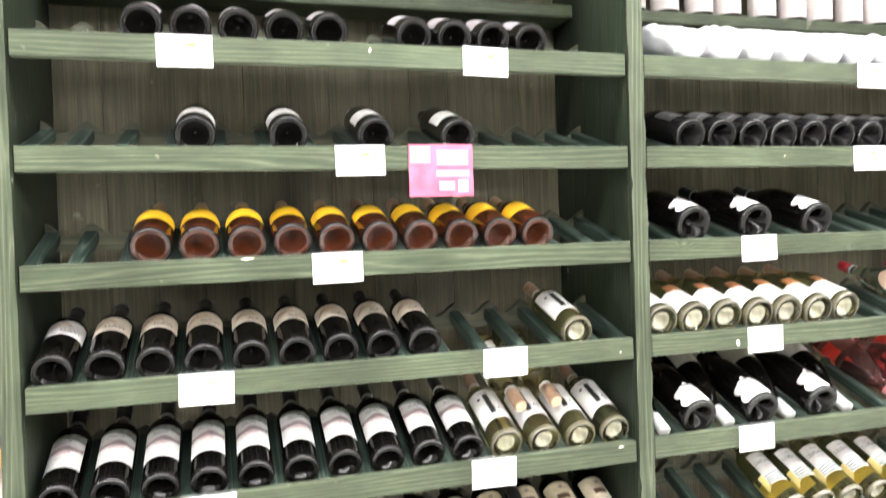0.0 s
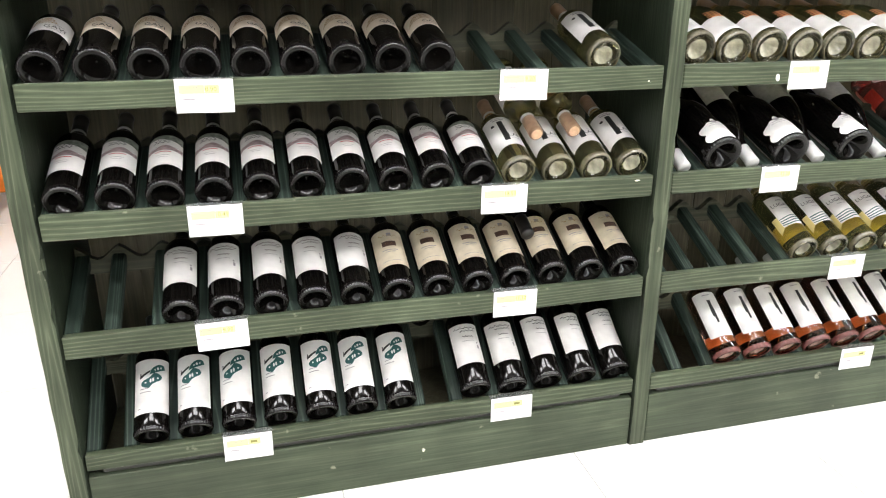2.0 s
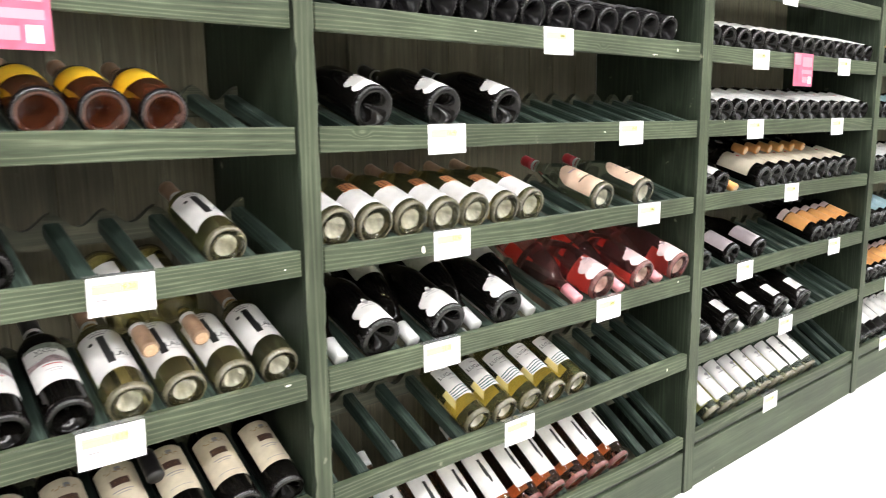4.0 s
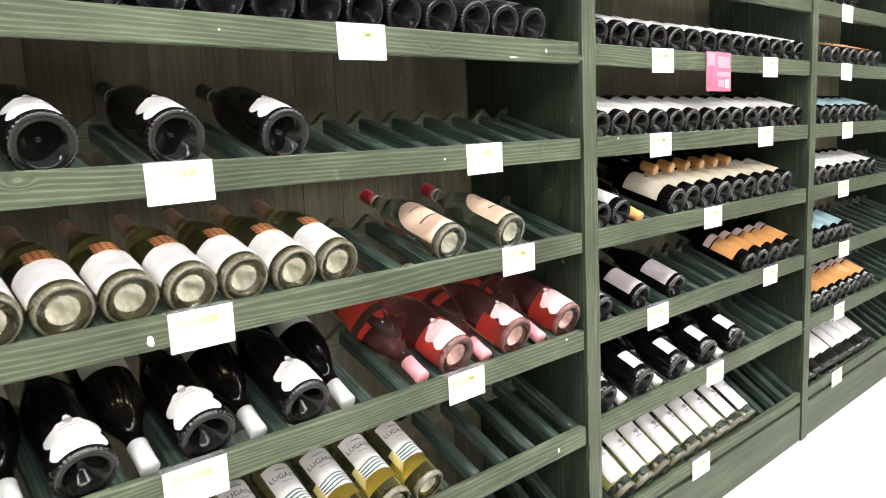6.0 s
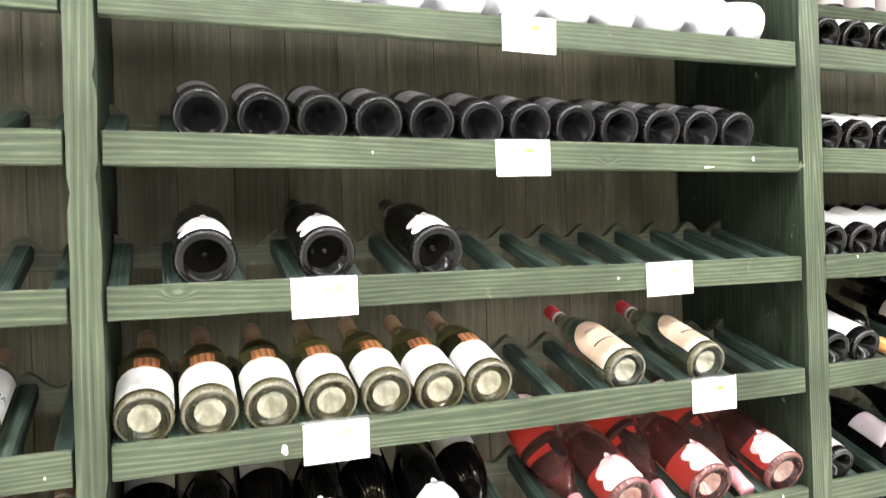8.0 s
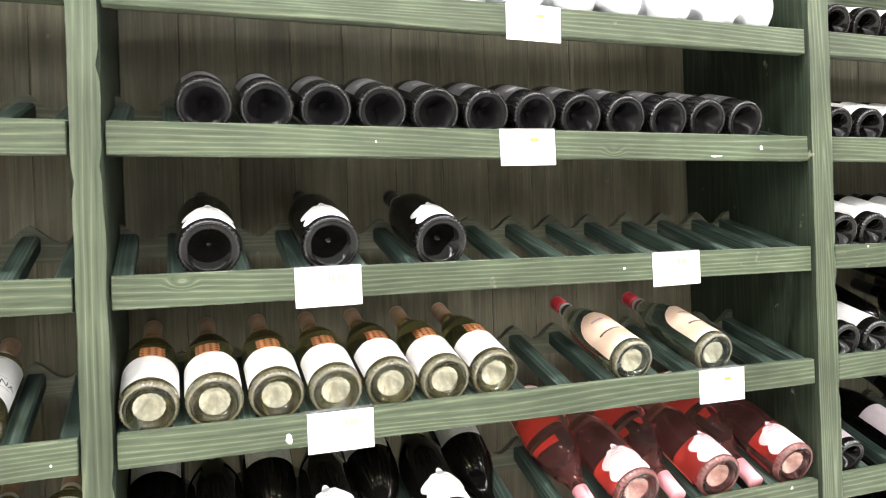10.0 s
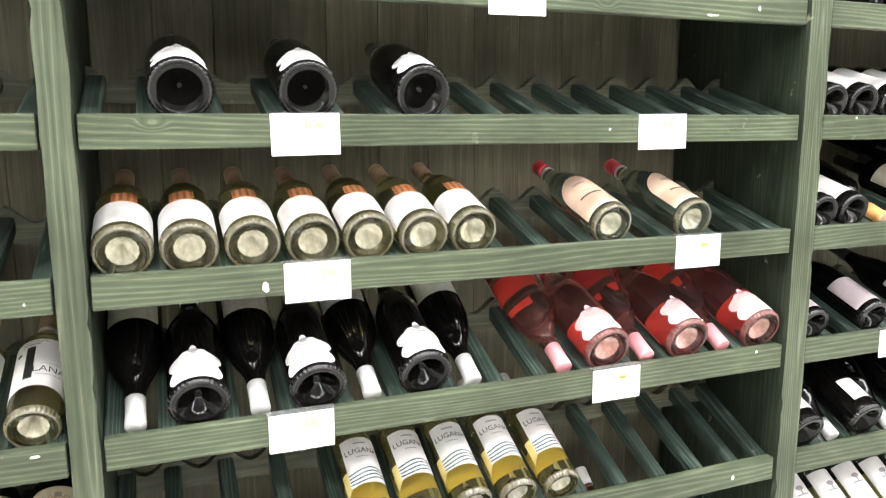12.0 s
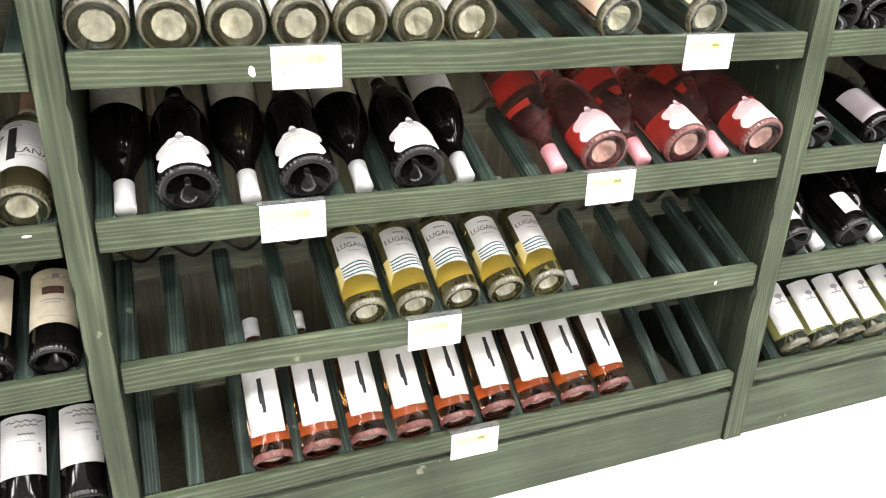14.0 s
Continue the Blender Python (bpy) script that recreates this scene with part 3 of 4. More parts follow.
bottle("c_neck", 0.044, 0.31, "burgundy", GLASS_BLACK, "broad dark bottle with its pale neck forward", CAP_WHITE, capfrom=0.88)
tree = blob(0.0375, 0.128, 16, 0.012)
patch(0.0375, 0.112, 0.128, 3, nu=3, nv=1, lift=0.0009, bm=tree)
patch(0.0375, 0.110, 0.113, 24, nu=6, nv=1, lift=0.0009, bm=tree)
bottle("c_tree", 0.0375, 0.30, "bordeaux", GLASS_CLEAR, "clear wine bottle with a dark tree on white label", CAP_WHITE, sheets=[("label", patch(0.0375, 0.035, 0.165, 64), PAPER), ("back_label", patch(0.0375, 0.04, 0.15, 60, centre=180), YELBACK)], prints=[("emblem", tree, GREYINK)])
bottle("d_blue", 0.040, 0.30, "bordeaux", GLASS_BLACK, "dark wine bottle with a pale blue label", CAP_BLACK, sheets=[("label", patch(0.040, 0.04, 0.15, 85), BLUEP)])
bottle("u_white", 0.040, 0.29, "bordeaux", GLASS_BLACK, "upright bottle with a tall white wrap label", CAP_WHITE, sheets=[("label", patch(0.040, 0.012, 0.17, 150, nu=40), mat("off_white_wrap_label", (0.80, 0.73, 0.71), 0.6, vary=0.06))])


def crumple(a, z):
    return 1 + 0.16 * noise.noise(Vector((math.cos(a) * 1.6, math.sin(a) * 1.6, z * 22))) + 0.05 * noise.noise(Vector((math.cos(a) * 4, math.sin(a) * 4, z * 60)))


wrap = new("wrapped_bottle")
part("tissue", spin([(0, 0.004), (0.02, 0.0), (0.034, 0.003), (0.041, 0.012)] + [(0.043, 0.02 + 0.012 * k) for k in range(14)] + [(0.036, 0.20), (0.026, 0.225), (0.019, 0.25), (0.018, 0.30), (0, 0.302)], 40, crumple), TISSUE, wrap, smooth=True)
tagged(wrap, "wine bottle wrapped in crumpled white tissue paper", "wrapped bottle")
wrap.location = (0, 60, -5)
BOTTLES["wrap"] = (wrap, 0.043, 0.302)

# ---- the racks ----
BAYS = {"A": (-1.344, -0.047), "B": (-0.003, 1.308), "C": (1.366, 2.645), "D": (2.700, 3.990)}
PANELS = [(-1.385, -1.344), (-0.047, -0.003), (1.308, 1.366), (2.645, 2.700), (3.990, 4.040)]
TOPS = [1.645, 1.428, 1.204, 0.974, 0.728, 0.475, 0.194]
DEPTH, HIGH = 0.385, 2.15
PITCH = {b: (x1 - x0) / 14 for b, (x0, x1) in BAYS.items()}
SLOPES = [math.radians(a) for a in (17.5, 17.5, 17.5, 17.5, 21.5, 25.0, 35.0)]
SLATW = 0.030


def slot(bay, i):
    return BAYS[bay][0] + PITCH[bay] * (i + 0.5)


def worn_panel(x0, x1):
    """An upright plank with slightly uneven, chipped front edges."""
    bm = bmesh.new()
    n = 90
    rows = []
    for k in range(n + 1):
        z = HIGH * k / n
        l = 0.0022 * noise.noise(Vector((x0 * 9, z * 14, 0))) + (0.004 if noise.noise(Vector((x0 * 3, z * 31, 4))) > 0.42 else 0)
        r = 0.0022 * noise.noise(Vector((x1 * 9, z * 14, 7))) - (0.004 if noise.noise(Vector((x1 * 5, z * 29, 9))) > 0.42 else 0)
        rows.append([bm.verts.new(p) for p in ((x0 + 0.001, DEPTH, z), (x0, 0.004, z), (x0 + 0.002 + max(l, -0.002), -0.005, z), (x1 - 0.002 + min(r, 0.002), -0.005, z), (x1, 0.004, z), (x1 - 0.001, DEPTH, z))])
    for a, b in zip(rows, rows[1:]):
        for i in range(6):
            bm.faces.new((a[i], a[(i + 1) % 6], b[(i + 1) % 6], b[i]))
    bm.faces.new(rows[0][::-1])
    bm.faces.new(rows[-1])
    bmesh.ops.recalc_face_normals(bm, faces=bm.faces)
    return bm


def scallop(x0, pitch):
    """The rear rail with a hollow for every bottle neck."""
    bm = bmesh.new()
    pts = []
    n = 14 * 8
    for k in range(n + 1):
        u = (k / 8) % 1.0
        dip = 0.5 - 0.5 * math.cos(2 * math.pi * u)
        pts.append((x0 + pitch * k / 8, 0.018 - 0.030 * dip ** 0.8))
    front, back = [], []
    for x, z in pts:
        front.append((bm.verts.new((x, 0, z)), bm.verts.new((x, 0, -0.045))))
        back.append((bm.verts.new((x, 0.018, z)), bm.verts.new((x, 0.018, -0.045))))
    for i in range(n):
        bm.faces.new((front[i][0], front[i][1], front[i + 1][1], front[i + 1][0]))
        bm.faces.new((back[i][0], back[i + 1][0], back[i + 1][1], back[i][1]))
        bm.faces.new((front[i][0], front[i + 1][0], back[i + 1][0], back[i][0]))
        bm.faces.new((front[i][1], back[i][1], back[i + 1][1], front[i + 1][1]))
    bmesh.ops.recalc_face_normals(bm, faces=bm.faces)
    return bm


slat_mesh = mesh_of(box(-SLATW / 2, SLATW / 2, 0.0, 0.232, -0.028, 0.0, 0.004), "slat", W_SLAT)


def rack(bay, k):
    x0, x1 = BAYS[bay]
    base = new("wine_rack")
    base.location = ((x0 + x1) / 2, DEPTH / 2, 0)
    cx, cy = (x0 + x1) / 2, DEPTH / 2
    inv = Matrix.Translation((-cx, -cy, 0))

    def put(name, bm, material, label=""):
        bm.transform(inv)
        return part(name, bm, material, base, label)

    for ends in PANELS[k:k + 1] if k < 3 else PANELS[3:]:
        upright = put("side_panel", worn_panel(*ends), W_PANEL_SHADED)
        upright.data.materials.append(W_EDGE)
        # front faces get the lighter stain, all others the shade-darkened copy
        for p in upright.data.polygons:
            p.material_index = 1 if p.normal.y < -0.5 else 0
    put("top_board", box(x0, x1, 0.0, DEPTH, HIGH - 0.05, HIGH - 0.02, 0.002), W_BOARD)
    for row, z in enumerate(TOPS):
        low = 0.050 if row < 6 else 0.038
        fb = put("front_board", box(x0 + 0.003, x1 - 0.003, 0.0, 0.020, z - low, z, 0.0016), W_BOARD)
        put("scalloped_rail", scallop(x0 + 0.001, (x1 - x0 - 0.002) / 14), W_RAIL).location = (0, 0.0205 + 0.226 * math.cos(SLOPES[row]), z - 0.002 + 0.226 * math.sin(SLOPES[row]))
        for i in range(15):
            s = part("slat", slat_mesh, None, base)
            s.matrix_basis = inv @ pose(x0 + PITCH[bay] * i + (0.016 if i == 0 else -0.016 if i == 14 else 0) * 1.0, 0.0205, z - 0.002, math.degrees(SLOPES[row]), 0, 0)
    put("plinth_board", box(x0 + 0.002, x1 - 0.002, 0.0, 0.022, 0.0, 0.140, 0.002), W_PLINTH)
    # added board, keeps the space behind the bottom row dark over the pale floor
    put("bottom_board", box(x0 + 0.001, x1 - 0.001, 0.031, DEPTH - 0.001, 0.06, 0.085, 0.001), W_BACK)
    put("channel", box(x0 + 0.03, x1 - 0.03, 0.010, 0.030, 0.1405, 0.1555, 0.003), DARK_GAP, "dark channel strip above the plinth")
    put("upper_shelf", box(x0 + 0.001, x1 - 0.001, 0.262, DEPTH - 0.001, 1.806, 1.840, 0.003), W_BOARD)
    put("back_sheet", box(x0 - 0.02, x1 + 0.02, DEPTH + 0.0155, DEPTH + 0.022, 0.0, HIGH - 0.02), W_BACK)
    n = 12
    w = (x1 - x0) / n
    for i in range(n):
        put("back_plank", box(x0 + w * i, x0 + w * (i + 1), DEPTH, DEPTH + 0.015, 0.0, HIGH - 0.02, 0.0022), W_BACK)
    return tagged(base, "dark green stained wooden wine rack with sloping slatted shelves", "wine rack", "row of wine racks")


for k, b in enumerate("ABCD"):
    rack(b, k)


# ---- bottles in their places ----
def rest_height(R):
    g = 0.0465 - SLATW / 2
    return math.sqrt(max(R * R - g * g, 1e-6))


def lay(kind, bay, row, i, group, turn=0.0, reverse=False, up=0.0, dx=0.0, back=0.0, yaw=0.0, label=""):
    thing, R, L = BOTTLES[kind]
    h = rest_height(R) + up
    z = TOPS[row] - 0.002
    a = SLOPES[row]
    along = 0.004 + back
    x = slot(bay, i) + dx
    # a point on the slat tops, lifted along their normal
    y0 = 0.0205 + along * math.cos(a) - h * math.sin(a)
    z0 = z + along * math.sin(a) + h * math.cos(a)
    if not reverse:
        m = pose(x, y0, z0, 0, 0, yaw) @ pose(0, 0, 0, -(90 - math.degrees(a)), 0, 0) @ pose(0, 0, 0, 0, 0, turn)
    elif up < 0.02:
        # neck forward: the thin neck lies on the front board, the body on the slats behind
        b = a + math.radians(6.5)
        m = pose(x, 0.024 + L * math.cos(b), TOPS[row] + 0.005 + L * math.sin(b), 0, 0, yaw) @ pose(0, 0, 0, 90 + math.degrees(b), 0, 0) @ pose(0, 0, 0, 0, 0, 180 + turn)
    else:
        far = L + 0.004
        m = pose(x, y0 + far * math.cos(a), z0 + far * math.sin(a), 0, 0, yaw) @ pose(0, 0, 0, 90 + math.degrees(a), 0, 0) @ pose(0, 0, 0, 0, 0, 180 + turn)
    ob = copy_thing(thing, m)
    if group:
        ob["group"] = group
    if label:
        ob["label"] = label
    return ob


rng = random.Random(4)


def fill(kind, bay, row, slots, group, **kw):
    for i in slots:
        lay(kind, bay, row, i, group, turn=rng.uniform(-9, 9), back=rng.uniform(0, 0.006), **kw)


fill("a_silver", "A", 0, [2, 3, 4, 5, 6, 8, 9, 10, 11], "dark bottles lying on the top board")
fill("a_white_short", "A", 1, [3, 5, 7, 9], "four spaced bottles with short white labels")
fill("a_amber", "A", 2, range(2, 12), "amber bottles with yellow labels")
fill("a_gavi", "A", 3, [0], "dark bottles with cream labels")
fill("a_cream", "A", 3, range(1, 9), "dark bottles with cream labels")
fill("a_figure", "A", 3, [12], "bottles with a black bar label")
fill("a_band", "A", 4, range(0, 10), "dark bottles with a mauve scene")
fill("a_figure", "A", 4, range(10, 14), "bottles with a black bar label")
lay("a_figure", "A", 4, 11, "bottles with a black bar label", reverse=True, up=0.062, dx=-0.045, back=0.055, turn=60, label="pale bottle lying reversed on others, cork forward")
lay("a_figure", "A", 4, 12, "bottles with a black bar label", reverse=True, up=0.062, dx=-0.045, back=0.060, turn=80, label="pale bottle lying reversed on others, cork forward")
fill("a_script", "A", 5, range(2, 7), "dark bottles with handwritten labels")
fill("a_beige", "A", 5, range(7, 14), "dark bottles with beige labels")
lay("a_beige", "A", 5, 10, "dark bottles with beige labels", reverse=True, up=0.058, dx=0.046, back=0.085, turn=70, label="dark bottle lying reversed on others, black capsule forward")
fill("a_logo", "A", 6, range(1, 8), "dark bottles with teal emblems")
fill("a_plain", "A", 6, range(9, 14), "dark bottles with plain white labels")

for i in range(11):
    lay("wrap", "B", 0, 1.2 + i * 1.13, "bottles in white tissue", turn=rng.uniform(0, 360), up=0.004, yaw=rng.uniform(-24, 16), back=rng.uniform(0, 0.012))
fill("b_black", "B", 1, range(1, 13), "satin black sparkling bottles")
fill("b_cloud_tall", "B", 2, [1, 3, 5], "large dark bottles with scalloped labels")
fill("b_burst", "B", 3, range(0, 7), "white-wine bottles with orange emblems")
for i, turn in ((9, -24), (11, 4)):
    lay("b_peach", "B", 3, i, "clear bottles with peach labels", turn=turn, back=0.003)
for i, turn in ((1, -4), (3, -18), (5, 0)):
    lay("b_cloud", "B", 4, i, "large dark bottles head to tail", turn=turn)
for i in (0, 2, 4, 6):
    lay("b_cloud", "B", 4, i, "large dark bottles head to tail", turn=180 + rng.uniform(-25, 25), reverse=True, label="large dark bottle with its white neck forward")
for i in (9, 11, 13):
    lay("b_red", "B", 4, i, "deep pink bottles head to tail", turn=rng.uniform(-12, 12) - 6, dx=-0.004)
for i in (8, 10, 12):
    lay("b_red", "B", 4, i, "deep pink bottles head to tail", turn=rng.uniform(-10, 10), reverse=True, label="deep pink rose bottle with its pink neck forward")
fill("b_lugana", "B", 5, range(4, 9), "white-wine bottles with teal stripes")
fill("b_rose", "B", 6, range(2, 11), "pale rose bottles with tall labels")

fill("c_white", "C", 0, range(0, 6), "dark bottles with white labels")
fill("c_white", "C", 1, range(0, 14), "dark bottles with white labels")
fill("c_redmark", "C", 2, range(0, 14), "dark bottles with red-marked labels")
lay("c_corked", "C", 3, 2, "dark bottles with white labels", reverse=True, label="dark bottle with its copper-toned neck forward")
fill("c_white", "C", 3, [0, 1], "dark bottles with white labels")
fill("c_cream", "C", 3, range(4, 13), "dark bottles with wide cream labels")
for i in range(5, 11):
    lay("c_corked", "C", 3, i, "corked necks on a second layer", reverse=True, up=0.066, dx=-0.045, back=0.12)
fill("c_grey", "C", 4, [0, 2, 4], "dark bottles with grey labels")
fill("c_orange", "C", 4, range(9, 14), "dark bottles with orange labels")
fill("c_square", "C", 5, [0, 2, 4, 6, 8], "broad bottles with square labels")
for i in (1, 3, 5, 7):
    lay("c_neck", "C", 5, i, "broad bottles with square labels", reverse=True)
fill("c_tree", "C", 6, range(1, 10), "clear bottles with tree labels")
fill("c_white", "D", 0, range(0, 5), "dark bottles with white labels")
fill("c_orange", "D", 1, range(0, 8), "dark bottles with orange labels")
fill("d_blue", "D", 2, range(0, 8), "dark bottles with pale blue labels")
fill("c_white", "D", 3, range(0, 8), "dark bottles with white labels")
fill("d_blue", "D", 4, range(0, 5), "dark bottles with pale blue labels")
fill("c_orange", "D", 5, range(0, 8), "dark bottles with orange labels")
fill("a_plain", "D", 6, range(0, 8), "dark bottles with plain white labels")


def stand(kind, x, group):
    thing, R, L = BOTTLES[kind]
    ob = copy_thing(thing, pose(x, 0.320, 1.8412, 0, 0, rng.uniform(-25, 25)))
    ob["group"] = group


for i in range(10):
    stand("u_white", 0.16 + i * 0.112 + rng.uniform(-0.008, 0.008), "upright bottles on the upper shelf")
for i in range(9):
    stand("u_white", 1.52 + i * 0.115 + rng.uniform(-0.008, 0.008), "upright bottles on the upper shelf")
for thing, R, L in BOTTLES.values():
    for o in (*thing.children_recursive, thing):
        bpy.data.objects.remove(o)

# ---- price tags and signs ----
card_mesh = mesh_of(box(-0.053, 0.053, -0.0024, -0.0008, -0.063, 0.0, 0.0005), "card", CARD)
bar_mesh = mesh_of(box(-0.046, 0.000, -0.0029, -0.0023, -0.027, -0.011), "price_bar", CARDYEL)
bar_mesh2 = mesh_of(box(0.0005, 0.027, -0.0029, -0.0023, -0.027, -0.011), "price_bar", CARDYEL)
line_mesh = mesh_of(box(-0.040, -0.018, -0.0029, -0.0023, -0.038, -0.036), "small_print", GREYINK)
holder_mesh = mesh_of(box(-0.055, 0.055, -0.0012, 0.016, 0.0006, 0.0018, 0.0003), "holder", CLEARP)


def price_tag(x, z, price="", tilt=0.0, rest=True):
    tag = new("price_tag")
    tag.matrix_basis = pose(x, 0, z, 0, tilt, 0)
    part("card", card_mesh, None, tag)
    if rest:
        part("holder", holder_mesh, None, tag, "clear plastic holder clipped over the board")
    part("price_bar", bar_mesh, None, tag, "yellow highlighted bar")
    part("price_bar", bar_mesh2, None, tag, "yellow highlighted bar")
    part("small_print", line_mesh, None, tag)
    if price:
        bm = words(price, 0.0125)
        bm.transform(Matrix.Translation((0.012, -0.0032, -0.019)) @ pose(0, 0, 0, 90, 0, 0))
        part("price", bm, PRICEINK, tag)
    else:
        part("price", box(0.005, 0.020, -0.0032, -0.0028, -0.022, -0.016), PRICEINK, tag)
    part("small_print", box(-0.044, -0.012, -0.0032, -0.0028, -0.0165, -0.0152), GREYINK, tag)
    tagged(tag, "white price card with a yellow bar on a shelf front", "price tag", "shelf price tags")


TAGS = [(-1.032, 0, ""), (-0.400, 0, ""), (-0.690, 1, ""), (-0.746, 2, ""), (-1.016, 3, "8.90"), (-0.376, 3, "9.20"), (-1.021, 4, "10.49"), (-0.412, 4, "18.59"), (-1.033, 5, "9.90"), (-0.378, 5, "11.12"), (-1.004, 6, ""), (-0.378, 6, ""),
        (0.691, 0, ""), (0.671, 1, ""), (0.314, 2, "16.90"), (0.973, 2, "8.40"), (0.326, 3, "12.90"), (1.070, 3, ""), (0.292, 4, "12.20"), (0.893, 4, ""), (0.543, 5, "9.90"), (0.638, 6, ""),
        (1.85, 0, ""), (1.670, 1, ""), (2.322, 1, ""), (1.658, 2, ""), (2.298, 2, ""), (1.951, 3, ""), (1.642, 4, ""), (2.355, 4, ""), (1.972, 5, ""), (1.889, 6, ""),
        (2.98, 0, ""), (2.99, 1, ""), (3.02, 2, ""), (3.0, 3, ""), (3.03, 4, ""), (3.0, 5, ""), (3.0, 6, "")]
for x, row, price in TAGS:
    price_tag(x, TOPS[row] + 0.0005, price, rng.uniform(-1.2, 1.2))


def promo_sign(x, z):
    sign = new("promo_sign")
    sign.location = (x, 0, z)
    part("panel", box(-0.073, 0.073, -0.0050, -0.0030, -0.113, 0.0, 0.0006), PROMO, sign)
    part("print_block", box(-0.010, 0.062, -0.0056, -0.0049, -0.045, -0.012), PROMO_L, sign)
    part("print_block", box(-0.012, 0.064, -0.0056, -0.0049, -0.070, -0.056), PROMO_L, sign)
    part("print_block", box(-0.006, 0.030, -0.0056, -0.0049, -0.100, -0.080), PROMO_L, sign)
    part("print_block", box(0.038, 0.060, -0.0056, -0.0049, -0.103, -0.078), CARD, sign)
    part("print_block", box(-0.070, -0.024, -0.0056, -0.0049, -0.040, -0.004), PROMO_L, sign)
    part("clip", box(-0.02, 0.02, -0.0052, 0.012, 0.0004, 0.002), CLEARP, sign)
    tagged(sign, "small pink promotional card hung on a shelf front", "sign", "pink promotional cards")


promo_sign(-0.513, 1.4308)
promo_sign(1.972, 1.4308)


def paint_chip(x, z, w, h, seed):
    r = random.Random(seed)
    bm = bmesh.new()
    ring = []
    for i in range(11):
        a = 2 * math.pi * i / 11
        k = r.uniform(0.6, 1.15)
        ring.append(bm.verts.new((w / 2 * k * math.cos(a), -0.0006, h / 2 * k * math.sin(a))))
    f = bm.faces.new(ring[::-1])
    ext = bmesh.ops.extrude_face_region(bm, geom=[f])
    for v in ext["geom"]:
        if isinstance(v, bmesh.types.BMVert):
            v.co.y = 0.0004
    bmesh.ops.recalc_face_normals(bm, faces=bm.faces)
    ob = new("paint_chip", mesh_of(bm, "paint_chip", CHIP))
    ob.location = (x, 0, z)
    tagged(ob, "pale chipped spot on a green shelf board", "paint chip", "chipped spots on the boards")


for x, z, w, h in [(0.245, 0.940, 0.011, 0.016), (1.185, 1.402, 0.008, 0.011), (1.075, 1.385, 0.030, 0.004), (0.86, 1.178, 0.006, 0.006), (1.195, 0.448, 0.008, 0.012), (1.235, 0.720, 0.006, 0.007), (0.40, 1.403, 0.004, 0.004),
                   (-0.66, 1.63, 0.007, 0.011), (-0.93, 1.199, 0.028, 0.005), (-0.085, 0.942, 0.004, 0.004), (-0.09, 0.718, 0.018, 0.004), (-0.60, 0.080, 0.008, 0.010), (1.46, 1.198, 0.005, 0.006)]:
    paint_chip(x, z, w, h, int(x * 1000))

# ---- the hall ----
X0, X1, Y0, Y1, ZC = -5.0, 7.0, -4.6, 4.0, 3.0
floor = new("floor", mesh_of(box(X0, X1, Y0, Y1, -0.10, -0.003), "floor", GROUT))
tagged(floor, "glossy white floor tiles with thin grey joints", "floor", kind="structure")
ceiling = new("ceiling", mesh_of(box(X0, X1, Y0, Y1, ZC, ZC + 0.1), "ceiling", CEILM))
tagged(ceiling, "plain white suspended ceiling", "ceiling", kind="structure")
# south and east walls are unseen, their grey holds back bounced light
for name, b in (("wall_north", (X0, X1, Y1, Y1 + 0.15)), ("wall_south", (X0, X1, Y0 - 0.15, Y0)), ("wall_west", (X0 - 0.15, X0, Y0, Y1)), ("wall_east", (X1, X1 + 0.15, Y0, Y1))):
    tagged(new(name, mesh_of(box(*b, -0.1, ZC + 0.1), name, WALLM if name in ("wall_north", "wall_west") else WALLG_UNSEEN)), "plain painted wall", "wall", kind="structure")


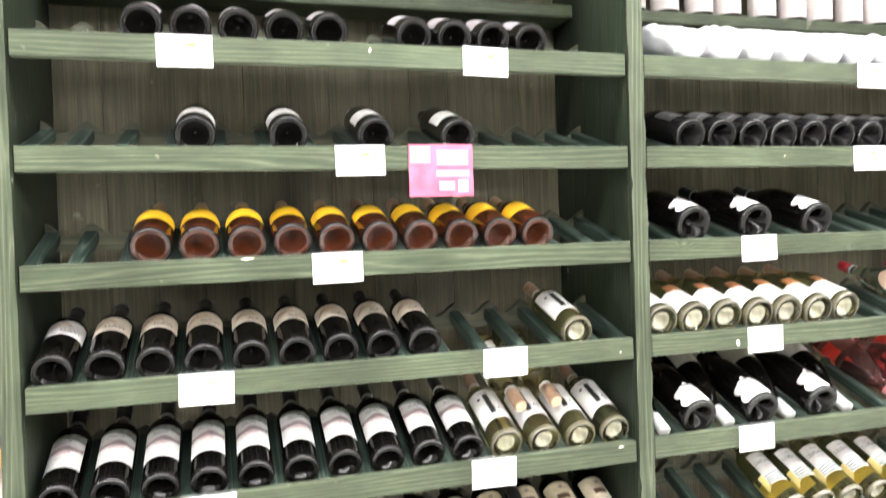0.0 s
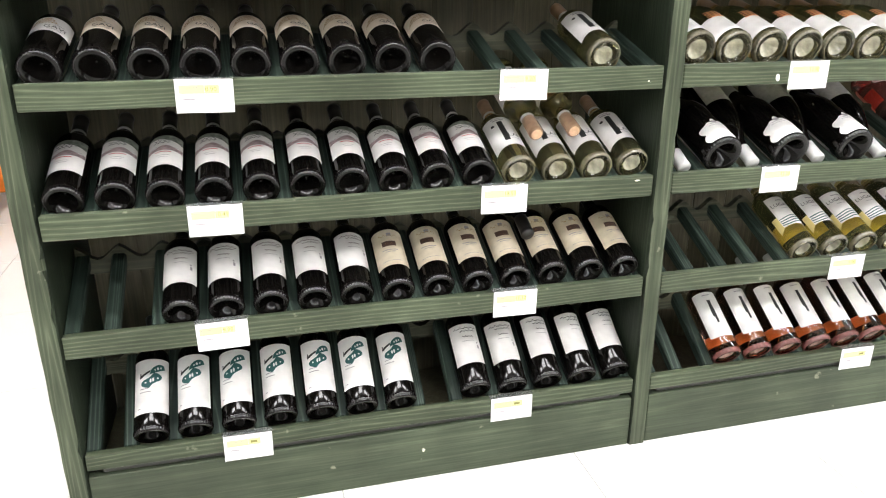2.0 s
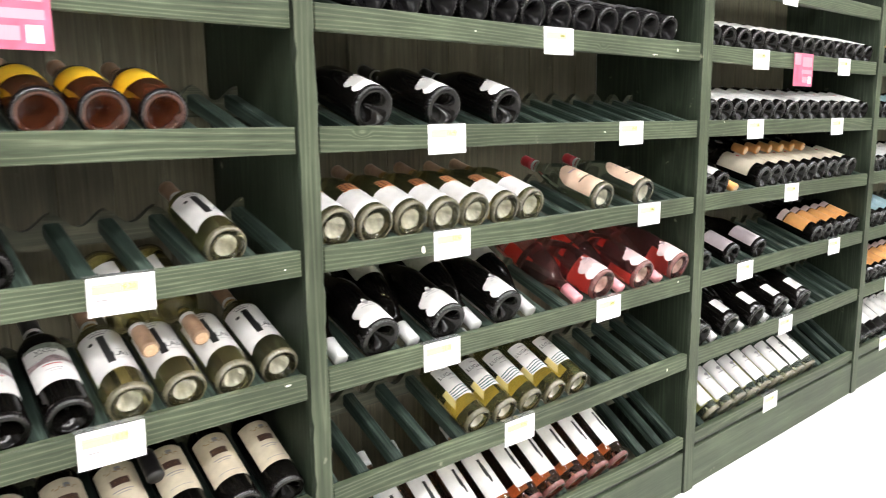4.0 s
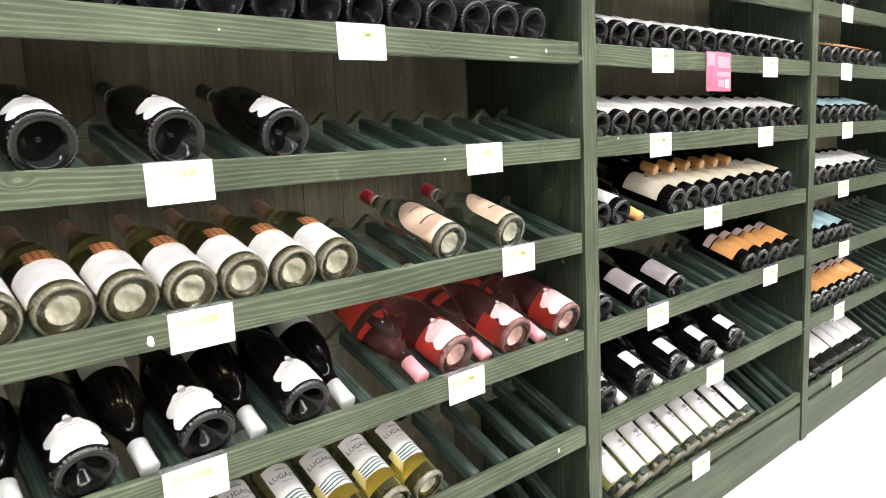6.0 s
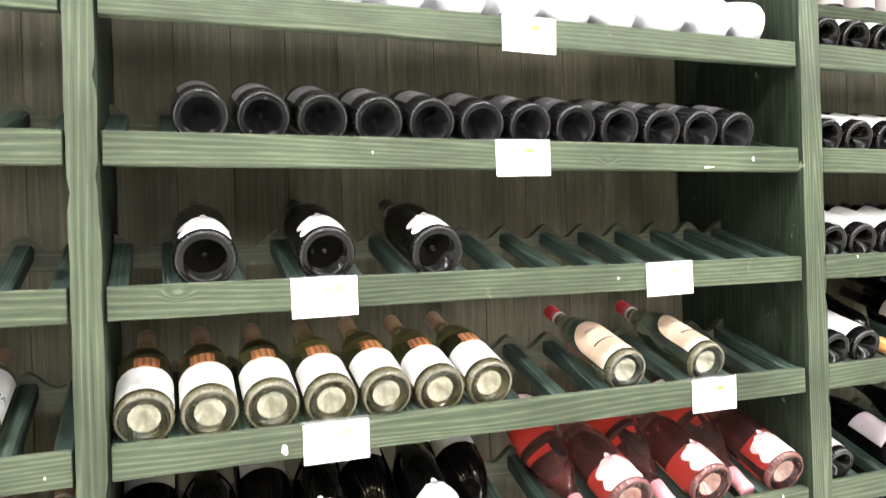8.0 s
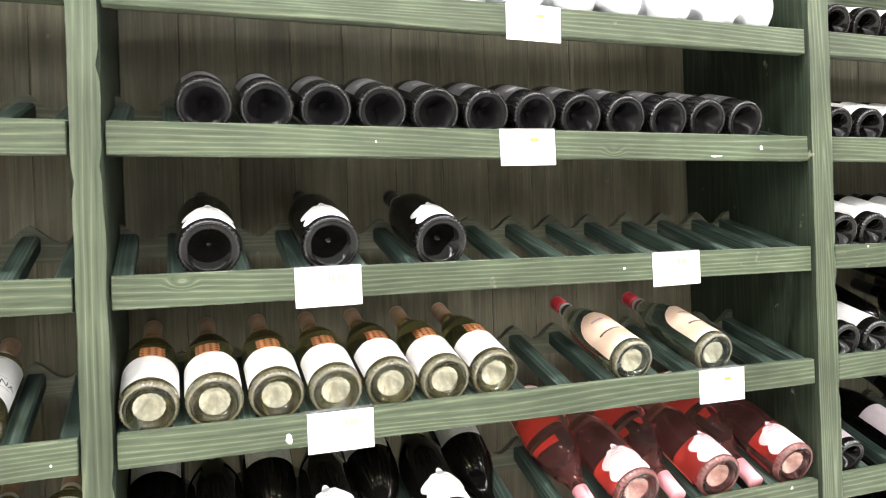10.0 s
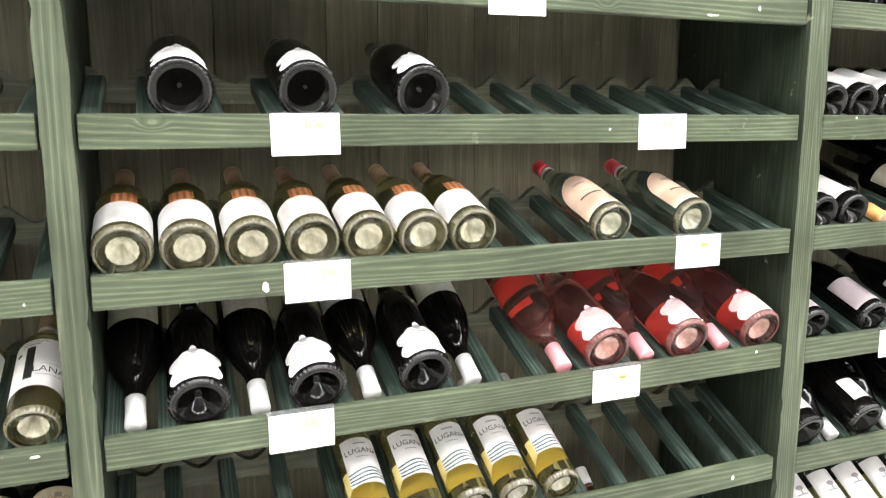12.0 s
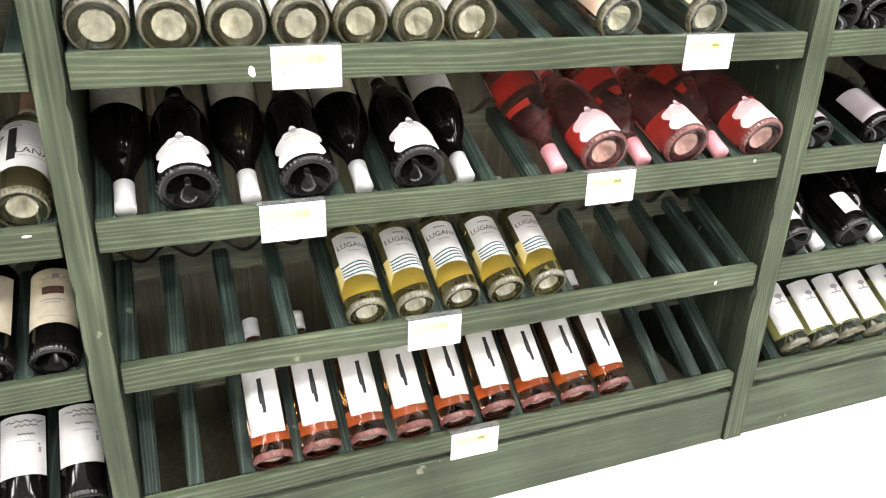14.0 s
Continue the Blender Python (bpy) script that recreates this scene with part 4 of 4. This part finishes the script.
def ceiling_light(x, y):
    lamp = new("ceiling_light")
    lamp.location = (x, y, ZC)
    frame_bm = box(-0.62, 0.62, -0.16, 0.16, -0.05, 0.0, 0.004)
    part("frame", frame_bm, LAMPF, lamp)
    part("diffuser", box(-0.59, 0.59, -0.13, 0.13, -0.058, -0.0505), LAMPM, lamp)
    tagged(lamp, "white ceiling light with a bright diffuser", "ceiling light", "ceiling lights")


for x in (-2.6, -0.9, 0.8, 2.5, 4.2):
    for y in (-0.6, -2.2, -3.8):
        ceiling_light(x, y)
for x in (-3.5, -1.8):
    ceiling_light(x, 2.2)


def cart_box(x, y, w, d, z0, z1, material, label):
    """A moulded plastic bin with a rim, slots and feet."""
    ob = new("plastic_bin")
    ob.location = (x, y, 0)
    body = box(-w / 2, w / 2, -d / 2, d / 2, z0, z1, 0.02)
    part("body", body, material, ob)
    part("rim", box(-w / 2 - 0.012, w / 2 + 0.012, -d / 2 - 0.012, d / 2 + 0.012, z1 - 0.05, z1 + 0.004, 0.01), material, ob)
    for i in range(6):
        part("slot", box(w / 2 - 0.16 + i * 0.025, w / 2 - 0.15 + i * 0.025, -d / 2 - 0.003, -d / 2 + 0.004, z0 + 0.10, z0 + 0.30), RUBBER, ob)
    for sx in (-1, 1):
        for sy in (-1, 1):
            part("foot", spin([(0, 0), (0.03, 0), (0.035, 0.01), (0.03, z0 + 0.02), (0, z0 + 0.02)], 14), RUBBER, ob).location = (sx * (w / 2 - 0.07), sy * (d / 2 - 0.07), 0)
    tagged(ob, label, "plastic bin")


cart_box(-2.58, 2.45, 0.60, 0.5, 0.05, 0.62, CRATE, "orange-yellow moulded plastic bin on small feet")
cart_box(-2.30, 3.05, 0.55, 0.5, 0.09, 0.66, CRATE2, "orange slotted plastic bin on small feet")

# ---- floor tiles ----
tile_mesh = mesh_of(box(-0.2985, 0.2985, -0.2985, 0.2985, -0.008, 0.0, 0.0012), "tile", TILE)
ny = int((Y1 - Y0) / 0.6) + 1
for i in range(20):
    for j in range(ny):
        x, y = X0 + 0.3 + 0.6 * i, Y0 + 0.21 + 0.6 * j
        if y + 0.3 > Y1 + 0.2 or y - 0.3 < Y0 - 0.2:
            continue
        t = part("tile", tile_mesh, None, floor)
        t.location = (x, y, 0)
